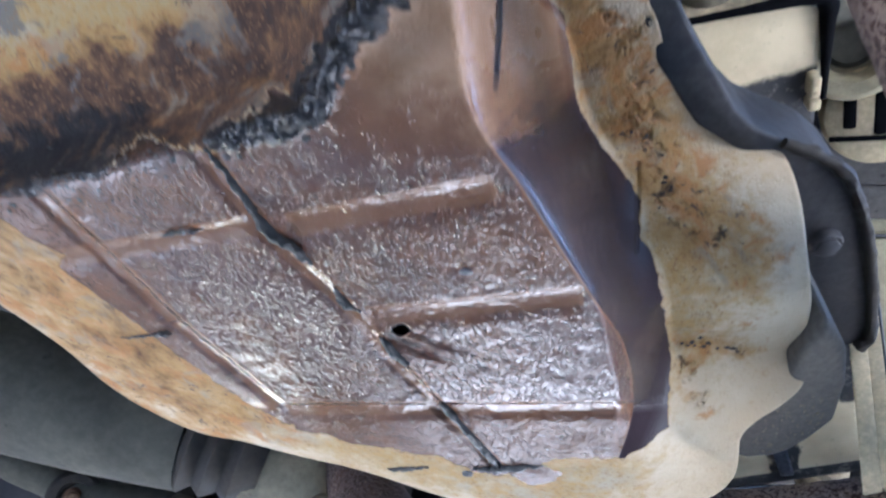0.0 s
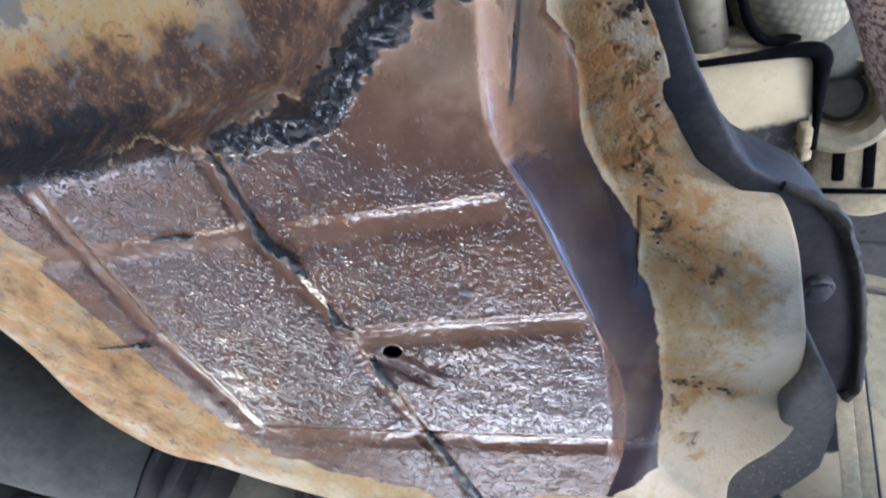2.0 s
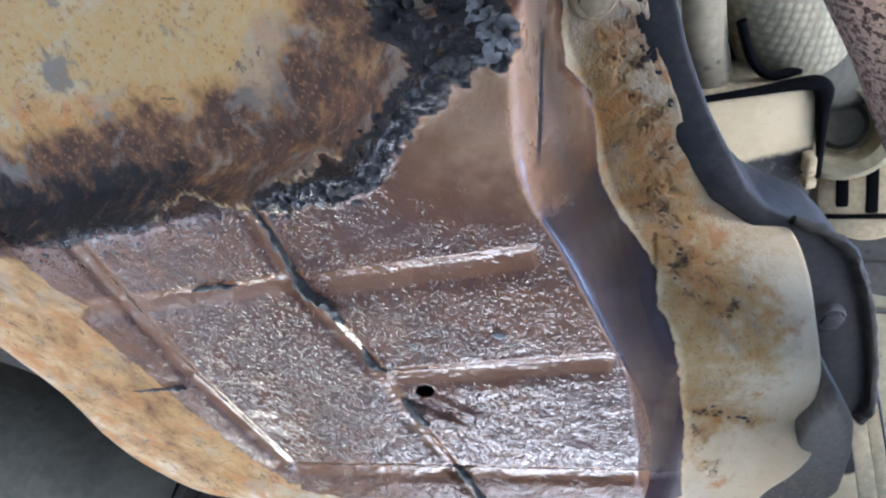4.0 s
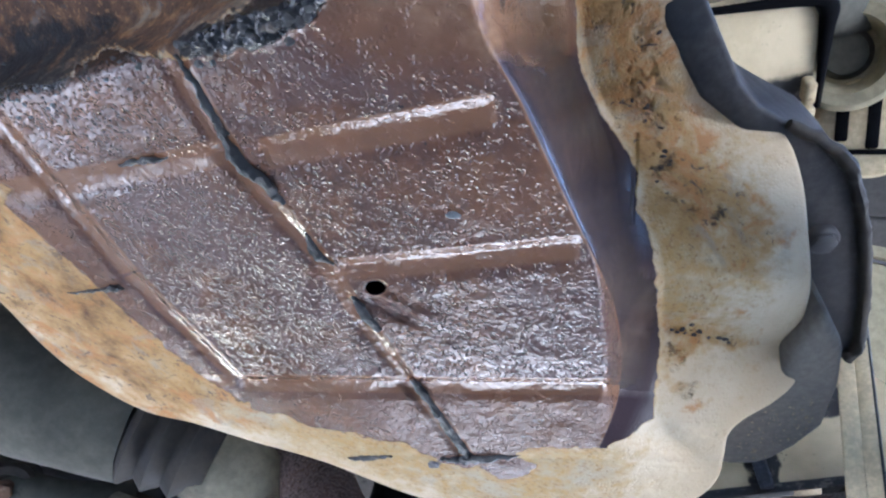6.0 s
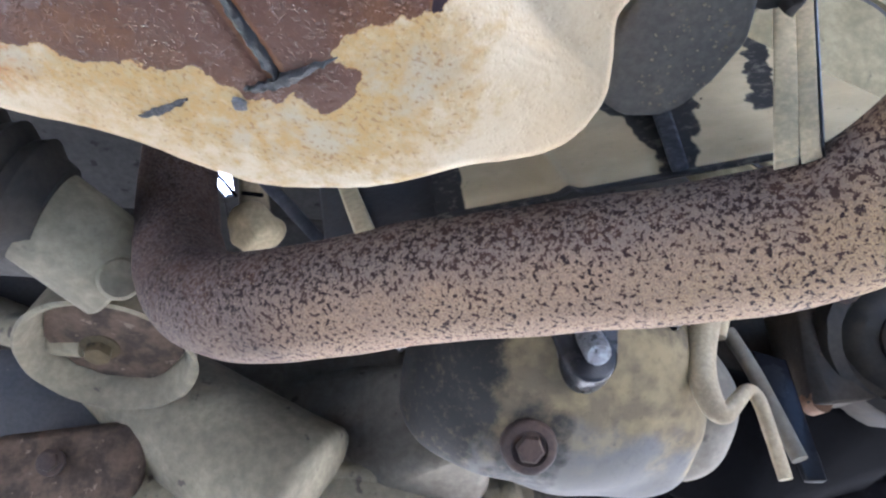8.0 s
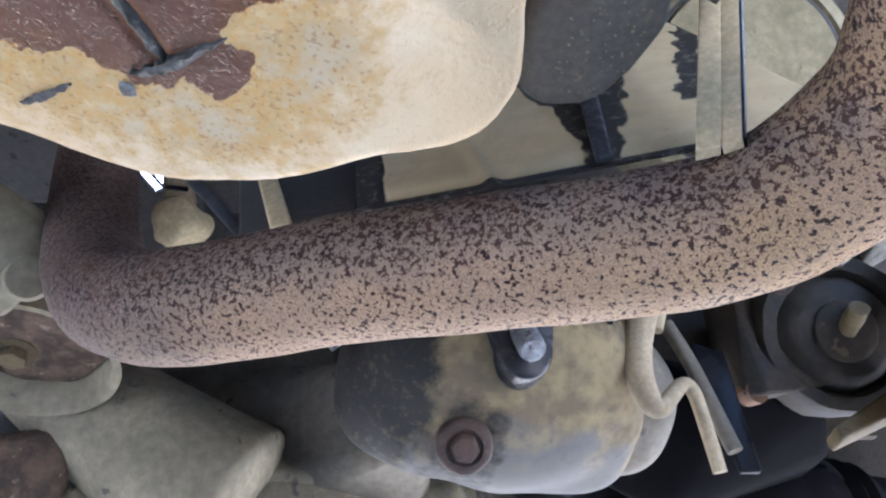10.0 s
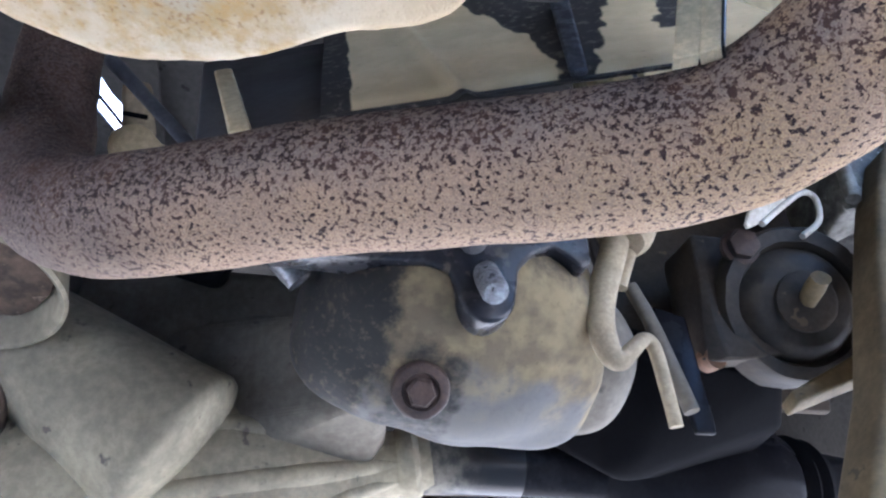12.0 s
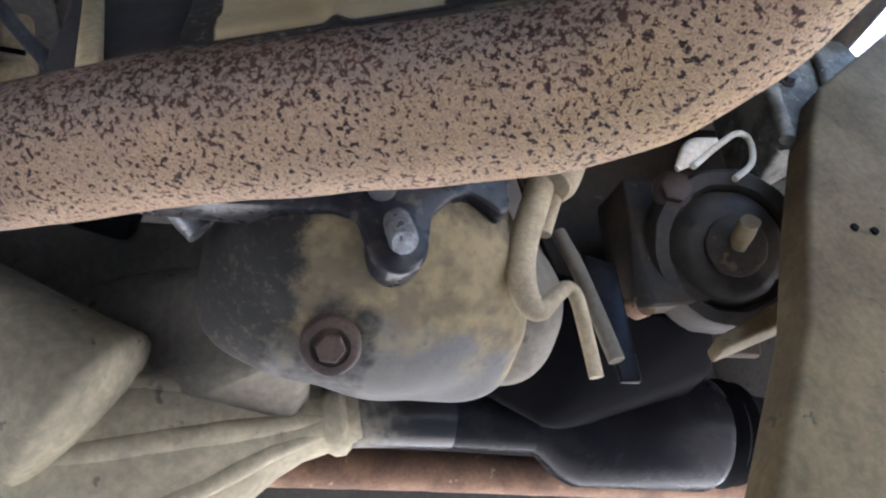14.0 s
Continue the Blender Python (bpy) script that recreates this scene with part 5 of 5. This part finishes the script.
def build_hose():
    ob = thing("breather_hose", "dusty tan breather hose with a collar", "hose", (0.33, 0.64, 0.36))
    part("hose", tube([(0.3690, 0.641, 0.545), (0.3590, 0.641, 0.505), (0.344, 0.640, 0.465), (0.325, 0.640, 0.420), (0.319, 0.640, 0.392), (0.321, 0.640, 0.370), (0.328, 0.640, 0.364), (0.339, 0.641, 0.373), (0.353, 0.643, 0.385), (0.361, 0.645, 0.379), (0.365, 0.650, 0.352), (0.368, 0.655, 0.322)], [0.0105, 0.0108, 0.0112, 0.0112, 0.0106, 0.0092, 0.0076, 0.0064, 0.0056, 0.0054, 0.0052, 0.0050], 18, 10), HOSE, ob)
    part("upper_tube", tube([(0.397, 0.640, 0.560), (0.384, 0.640, 0.528), (0.370, 0.644, 0.496), (0.361, 0.648, 0.470), (0.350, 0.654, 0.440)], [0.0092, 0.0092, 0.0086, 0.0070, 0.0060], 16, 6), HOSE, ob)
    part("collar", tube([(0.3705, 0.637, 0.511), (0.3665, 0.637, 0.503), (0.355, 0.637, 0.481), (0.352, 0.637, 0.475)], [0.021, 0.0240, 0.0230, 0.0185], 28, 8, 0.0006, 60), HOSE, ob, "tan ribbed hose collar")
    return ob


build_hose()
for pts in ([(0.388, 0.70, 0.478), (0.398, 0.70, 0.445), (0.405, 0.70, 0.41), (0.414, 0.70, 0.358)],):
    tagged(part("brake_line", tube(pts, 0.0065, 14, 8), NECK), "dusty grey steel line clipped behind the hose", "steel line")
tagged(part("steel_bracket", slab([(0, 0), (0.018, 0), (0.03, 0.12), (0.0, 0.13)], (0.420, 0.715, 0.345), (1, 0, 0), (0, 0.1, 1), 0.006, 0.002), SHAFT), "dark blue-black steel bracket edge", "bracket")


def build_engine_mount():
    ob = thing("engine_mount", "dusty rubber engine mount in a steel bracket", "engine mount", (0.54, 0.68, 0.42))
    ax = Vector((-0.15, -0.75, -0.35)).normalized()
    part("bushing", lathe([(-0.06, 0.074), (0.0, 0.074), (0.006, 0.070), (0.006, 0.058), (-0.004, 0.054), (0.006, 0.048), (0.012, 0.040), (0.012, 0.001)], (0.548, 0.69, 0.468), ax, 44, 0.002, 60), RUBBER, ob)
    part("washer", lathe([(0.0, 0.028), (0.016, 0.028), (0.019, 0.024), (0.02, 0.001)], (0.548, 0.69, 0.468), ax, 30, 0.001, 90), MOUNT, ob, "grimy steel washer")
    part("stud", tube([Vector((0.548, 0.69, 0.468)) + ax * 0.015, Vector((0.548, 0.69, 0.485)) + ax * 0.05], 0.0085, 16, 6, 0.001, 150), FRAME, ob, "dusty threaded stud")
    part("bracket", hull([(0.455, 0.72, 0.42), (0.47, 0.71, 0.415), (0.56, 0.71, 0.430), (0.62, 0.72, 0.44), (0.47, 0.70, 0.55), (0.60, 0.70, 0.55), (0.47, 0.78, 0.44), (0.62, 0.78, 0.46), (0.47, 0.76, 0.56), (0.62, 0.76, 0.56)], 0.01, 0.002), MOUNT, ob)
    # Dark sheet added behind the mount in place of a shaded gap.
    part("side_plate", slab([(0.45, 0.42), (0.64, 0.42), (0.74, 0.70), (0.74, 0.738), (0.40, 0.738), (0.42, 0.56)], (0, 0.80, 0), (1, 0, 0), (0, 0, 1), -0.01, 0.002), MOUNT, ob, "dark backing plate added for a shaded gap")
    part("lower_lip", slab([(0.0, 0.0), (0.10, 0.03), (0.10, 0.055), (0.0, 0.012)], (0.49, 0.69, 0.352), (1, 0, 0.1), (0, 0.2, 1), 0.02, 0.003), FRAME, ob, "dusty steel lip")
    hex_bolt(ob, (0.497, 0.675, 0.517), (-0.2, -0.9, -0.3), 0.026, 0.036, 0.012, DRUST, label="large rusty bolt")
    part("nipple", tube([(0.466, 0.735, 0.428), (0.468, 0.72, 0.424)], 0.011, 16, 6), RUST, ob, "orange rusty bleed nipple")
    return ob


build_engine_mount()


def build_frame_bracket():
    ob = thing("frame_bracket", "tan dusty painted steel frame bracket", "frame bracket", (0.5, 0.6, 0.2))
    o, u, v = Vector((0.398, 0.595, 0.18)), (1, 0, 0), (0, 0.02, 1)
    part("plate", slab([(0.004, 0.0), (0.40, 0.0), (0.40, 0.55), (0.239, 0.42), (0.204, 0.36), (0.159, 0.272), (0.109, 0.165)], o, u, v, -0.04, 0.006, 0.001), FRAME, ob)
    # Black discs stand in for the dark inside drilled holes.
    for a, b in ((0.185, 0.245), (0.203, 0.243), (0.226, 0.236)):
        part("hole", lathe([(-0.001, 0.0035), (0.0012, 0.0033), (0.0013, 0.001)], o + Vector((a, -0.0005, b)), (0, -1, 0), 16), BLACK, ob, "dark drilled hole")
    return ob


build_frame_bracket()


def build_gear_housing():
    ob = thing("gear_housing", "grey gritty housing above the frame bracket", "housing", (0.68, 0.66, 0.62))
    part("body", hull([(0.595, 0.63, 0.545), (0.66, 0.63, 0.55), (0.73, 0.63, 0.60), (0.775, 0.64, 0.68), (0.765, 0.64, 0.735), (0.625, 0.64, 0.735), (0.60, 0.72, 0.545), (0.76, 0.72, 0.66), (0.76, 0.72, 0.735), (0.62, 0.72, 0.735)], 0.008, 0.003), GRIT, ob)
    part("edge_rib", tube([(0.598, 0.627, 0.548), (0.606, 0.628, 0.60), (0.616, 0.630, 0.66), (0.626, 0.636, 0.73)], 0.007, 14, 8, 0.002, 90), GRIT, ob)
    part("edge_rib", tube([(0.664, 0.627, 0.556), (0.672, 0.626, 0.60), (0.690, 0.628, 0.66), (0.705, 0.634, 0.73)], 0.006, 14, 8, 0.002, 90), GRIT, ob)
    hex_bolt(ob, (0.640, 0.633, 0.640), (0, -1, 0), 0.013, 0.019, 0.009, DARK)
    return ob


build_gear_housing()


# ---- steering parts behind the pan ----


def build_steering():
    ob = thing("steering_joint", "dusty tan steering joint with a cupped bracket", "steering joint", (-0.13, 0.66, 0.38))
    e = Vector((-0.117, 0.641, 0.462))
    d = Vector((0.068, 0.063, -0.019)).normalized()
    part("end_cylinder", lathe([(-0.085, 0.030), (-0.075, 0.037), (-0.02, 0.038), (-0.003, 0.038), (0.0, 0.035), (0.0, 0.026), (-0.0015, 0.025), (-0.0015, 0.001)], e, d, 44, 0.0005), ALLOY, ob)
    b, g = Vector((-0.187, 0.577, 0.482)), Vector((0.10, 0.035, -0.022)).normalized()
    part("boot", lathe([(-0.035, 0.046), (-0.028, 0.052), (-0.018, 0.043), (-0.008, 0.050), (0.004, 0.041), (0.014, 0.047), (0.024, 0.037), (0.034, 0.034)], b, g, 44), RUBBER, ob, "black ribbed rubber boot")
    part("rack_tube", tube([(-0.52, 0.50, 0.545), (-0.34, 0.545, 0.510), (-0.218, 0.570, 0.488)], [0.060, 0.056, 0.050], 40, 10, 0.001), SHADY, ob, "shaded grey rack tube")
    c, k = Vector((-0.150, 0.742, 0.452)), (0.0, -0.10, -1.0)
    part("cup", lathe([(-0.045, 0.050), (-0.035, 0.066), (0.0, 0.073), (0.004, 0.075), (0.006, 0.072), (0.003, 0.068), (-0.025, 0.060), (-0.026, 0.001)], c, k, 52, 0.0010), ALLOY, ob, "tan steel cup rim")
    part("cup_floor", lathe([(-0.0255, 0.0595), (-0.020, 0.058), (-0.018, 0.030), (-0.019, 0.001)], c, k, 40, 0.003, 70), CUPRUST, ob, "brown rusty cup floor")
    hex_bolt(ob, (-0.165, 0.758, 0.470), k, 0.021, 0.034, 0.012, FRAME)
    part("lever", tube([(-0.27, 0.775, 0.500), (-0.215, 0.765, 0.482), (-0.180, 0.762, 0.474)], [0.017, 0.015, 0.011], 20, 8), ALLOY, ob)
    part("end_cap", lathe([(-0.02, 0.016), (0.0, 0.0155), (0.003, 0.013), (0.0035, 0.001)], (-0.108, 0.612, 0.437), (0.35, -0.75, -0.56), 30), ALLOY, ob, "pale round dusty cap")
    return ob


build_steering()


def build_lower_bracket():
    ob = thing("lower_bracket", "brown rusty steel bracket below the steering joint", "bracket", (-0.2, 0.85, 0.4))
    part("body", hull([(-0.26, 0.84, 0.42), (-0.17, 0.83, 0.425), (-0.13, 0.84, 0.445), (-0.13, 0.85, 0.37), (-0.26, 0.85, 0.36), (-0.26, 0.92, 0.45), (-0.14, 0.92, 0.44)], 0.006, 0.004), CUPRUST, ob)
    hex_bolt(ob, (-0.205, 0.832, 0.395), (0, -0.95, -0.3), 0.016, 0.024, 0.009, DRUST)
    return ob


build_lower_bracket()


def build_subframe():
    ob = thing("subframe", "dark dusty steel subframe member with bolted arm", "subframe", (-0.36, 0.85, 0.5))
    part("beam", hull([(-0.60, 0.80, 0.58), (-0.12, 0.82, 0.60), (-0.60, 0.90, 0.38), (-0.14, 0.92, 0.42), (-0.6, 1.0, 0.58), (-0.12, 1.0, 0.6)], 0.02, 0.003), DARK, ob)
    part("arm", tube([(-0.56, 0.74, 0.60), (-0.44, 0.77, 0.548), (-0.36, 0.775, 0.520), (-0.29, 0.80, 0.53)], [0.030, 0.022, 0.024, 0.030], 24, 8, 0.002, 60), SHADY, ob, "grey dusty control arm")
    part("bush", lathe([(-0.04, 0.030), (0.0, 0.030), (0.004, 0.026), (0.004, 0.018), (-0.004, 0.015), (-0.004, 0.001)], (-0.405, 0.757, 0.520), (0.3, -0.75, -0.6), 32, 0.001, 60), RUBBER, ob, "black rubber bush")
    hex_bolt(ob, (-0.405, 0.755, 0.519), (0.3, -0.75, -0.6), 0.015, 0.022, 0.012, RUST)
    part("gusset", slab([(0.0, 0.0), (0.12, 0.02), (0.13, 0.06), (0.04, 0.09)], (-0.36, 0.795, 0.485), (1, 0.1, 0), (0, 0.3, 1), -0.008, 0.002), MOUNT, ob, "grimy steel gusset")
    part("pipe_stub", tube([(-0.30, 0.77, 0.515), (-0.262, 0.772, 0.502), (-0.225, 0.79, 0.498)], [0.017, 0.019, 0.016], 20, 8, 0.001, 60), ALLOY, ob, "tan dusty pipe stub")
    return ob


build_subframe()

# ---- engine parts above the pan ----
# Dark backing above the pan; the block's shade is in its colour.
tagged(part("engine_block", block((0.62, 0.44, 0.06), pose(0.06, 0.17, 0.705), 0.02, 0.003), BLACK), "engine block underside, near-black for its shade", "engine block")


def build_connector():
    ob = thing("sensor_housing", "tan dusty sensor box smeared with black grease", "sensor", (0.21, 0.27, 0.573))
    bm = slab([(0.150, 0.222), (0.190, 0.2145), (0.226, 0.2075), (0.236, 0.216), (0.254, 0.271), (0.272, 0.335), (0.205, 0.345), (0.165, 0.310), (0.140, 0.250)], (0, 0, 0.573), (1, 0, 0), (0, 1, 0), 0.05, 0.004)
    bmesh.ops.triangulate(bm, faces=[f for f in bm.faces if len(f.verts) > 4])
    bmesh.ops.subdivide_edges(bm, edges=[e for e in bm.edges if e.calc_length() > 0.02], cuts=9, use_grid_fill=True)
    painted(part("box", bm, STAINED, ob), lambda x, y, z: float(0.95 * smooth(0.262, 0.279, y + 0.32 * (x - 0.19)) + 0.5 * smooth(0.222, 0.213, y + 0.19 * (x - 0.19))))
    part("seal", tube([(0.146, 0.222, 0.571), (0.190, 0.212, 0.571), (0.224, 0.204, 0.571), (0.236, 0.208, 0.571), (0.241, 0.222, 0.571), (0.250, 0.250, 0.571), (0.258, 0.276, 0.571)], [0.0022, 0.0030, 0.0050, 0.0062, 0.0048, 0.0030, 0.0022], 10, 8), BLACK, ob, "black rubber seal cord")
    part("ragged_edge", tube([(0.146, 0.224, 0.572), (0.152, 0.245, 0.571), (0.166, 0.262, 0.571), (0.176, 0.268, 0.571), (0.190, 0.292, 0.571), (0.215, 0.305, 0.571), (0.245, 0.325, 0.571)], [0.004, 0.003, 0.004, 0.003, 0.004, 0.003, 0.004], 10, 6, 0.004, 120), OILY, ob, "torn oily gasket edge")
    part("latch", block((0.007, 0.016, 0.012), pose(0.2445, 0.262, 0.566, 0, 0, -15), 0.002), TAN, ob)
    part("latch", block((0.008, 0.008, 0.012), pose(0.2490, 0.276, 0.566, 0, 0, -15), 0.002), TAN, ob)
    return ob


build_connector()


def build_coolant_hose():
    ob = thing("coolant_hose", "tan woven-cloth hose with a rubber elbow", "hose", (0.21, 0.17, 0.62))
    bm = tube([(0.150, 0.06, 0.615), (0.180, 0.115, 0.617), (0.209, 0.165, 0.620), (0.236, 0.205, 0.624)], [0.036, 0.036, 0.036, 0.037], 60, 26)
    part("sleeve", bm, WEAVE, ob)
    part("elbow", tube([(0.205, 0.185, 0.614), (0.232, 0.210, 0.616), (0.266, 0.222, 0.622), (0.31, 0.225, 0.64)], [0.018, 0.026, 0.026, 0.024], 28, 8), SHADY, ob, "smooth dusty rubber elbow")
    part("binding", tube([(0.176, 0.172, 0.588), (0.190, 0.196, 0.586), (0.206, 0.207, 0.586), (0.226, 0.204, 0.590)], 0.0035, 10, 8), BLACK, ob, "black binding cord")
    return ob


build_coolant_hose()


def build_oil_line():
    ob = thing("oil_line", "dusty grey metal line in a stamped channel", "metal line", (0.14, 0.16, 0.60))
    part("line", tube([(0.118, 0.07, 0.598), (0.144, 0.148, 0.600), (0.172, 0.222, 0.602)], 0.0165, 28, 8, 0.0012, 60), ALLOY, ob)
    part("channel", hull([(0.090, 0.07, 0.588), (0.115, 0.07, 0.588), (0.152, 0.224, 0.588), (0.128, 0.226, 0.588), (0.090, 0.07, 0.612), (0.115, 0.07, 0.612), (0.152, 0.224, 0.612), (0.128, 0.226, 0.612)], 0.005, 0.0025), ALLOY, ob, "dented dusty steel channel")
    part("edge", tube([(0.104, 0.09, 0.586), (0.124, 0.150, 0.586), (0.146, 0.222, 0.586)], 0.0022, 10, 8, 0.001, 90), NECK, ob)
    return ob


build_oil_line()


def build_cap():
    ob = thing("ribbed_cap", "pale tan slotted plastic cap on a pipe", "cap", (0.30, 0.29, 0.57))
    ax = Vector((-0.42, -0.38, -0.82)).normalized()
    at = Vector((0.306, 0.294, 0.580))
    part("cap", lathe([(-0.03, 0.036), (0.0, 0.036), (0.006, 0.033), (0.009, 0.024), (0.010, 0.001)], at, ax, 44), TAN, ob)
    x = Vector((0.90, -0.30, -0.32))
    x = (x - ax * x.dot(ax)).normalized()
    y = ax.cross(x)
    # Slots and groove are black blocks standing for the shade inside.
    for k, reach in ((-0.017, 0.013), (0.002, 0.018), (0.021, 0.013)):
        m = Matrix.Translation(at + x * k + y * 0.004 + ax * 0.0075) @ Matrix((x, y, ax)).transposed().to_4x4()
        part("slot", block((0.0085, 2 * reach, 0.007), m, 0.002), BLACK, ob, "dark slot")
    m = Matrix.Translation(at - y * 0.016 + ax * 0.0088) @ Matrix((x, y, ax)).transposed().to_4x4()
    part("groove", block((0.060, 0.0035, 0.006), m, 0.001), BLACK, ob, "dark groove")
    ring = Vector((0.274, 0.247, 0.592))
    part("ring", lathe([(-0.03, 0.038), (0.0, 0.038), (0.005, 0.034), (0.005, 0.026), (-0.004, 0.023), (-0.018, 0.021), (-0.018, 0.001)], ring, ax, 44), OLIVE, ob)
    part("ring_core", lathe([(-0.022, 0.0205), (-0.012, 0.014), (-0.0115, 0.001)], ring, ax, 30), SHADY, ob, "shaded dusty core")
    return ob


build_cap()

# ---- odds and ends round the pipe ----


def build_link():
    ob = thing("strut_and_ball", "dusty tan ball joint behind a dark thin strut", "ball joint", (-0.037, 0.668, 0.545))
    part("ball", pebble((-0.034, 0.670, 0.541), 0.0225, (1.05, 1, 0.95), 4, 0.35, 1.4), TAN, ob)
    part("neck", block((0.026, 0.020, 0.050), pose(-0.0400, 0.654, 0.574, 18, -14, 10), 0.006, 0.001, 0.85), HOSE, ob, "brown dusty neck")
    # A small black block stands for the shade in the groove.
    part("seal_groove", block((0.018, 0.004, 0.0035), pose(-0.0345, 0.6335, 0.5475, 30, 0, 5), 0.001), BLACK, ob, "dark groove")
    part("strut", tube([(-0.0605, 0.6235, 0.595), (-0.0433, 0.6164, 0.57), (-0.009, 0.603, 0.520), (0.0244, 0.5897, 0.47), (0.0346, 0.586, 0.455)], [0.0060, 0.0056, 0.0050, 0.0048, 0.0048], 14, 6, 0.0006, 90), SLATE, ob, "blue-grey steel strut")
    return ob


tagged(part("loose_wire", tube([(-0.1225, 0.733, 0.70), (-0.103, 0.772, 0.70), (-0.090, 0.798, 0.70)], 0.0019, 10, 6), BLACK), "thin black wire crossing a daylight gap", "wire")
build_link()


def build_cable():
    ob = thing("cable_loop", "cream plastic cable looped above the engine mount", "cable", (0.5370, 0.64, 0.53))
    part("loop", tube([(0.4970, 0.640, 0.515), (0.5330, 0.640, 0.545), (0.5610, 0.642, 0.565), (0.5746, 0.645, 0.560), (0.5690, 0.648, 0.535), (0.5450, 0.65, 0.515)], 0.0030, 12, 8), HOSEPALE, ob)
    part("sleeve", tube([(0.4794, 0.640, 0.510), (0.5010, 0.640, 0.532), (0.5330, 0.640, 0.550)], [0.003, 0.011, 0.003], 16, 8, flat=0.55), HOSEPALE, ob)
    return ob


# Pale cream: the sun that the cable catches is put into the colour.
HOSEPALE = surface("cream_plastic", (0.48, 0.44, 0.37), (0.40, 0.35, 0.28), rough=(0.35, 0.5), scale=40, fine=260, bump=0.2)
build_cable()
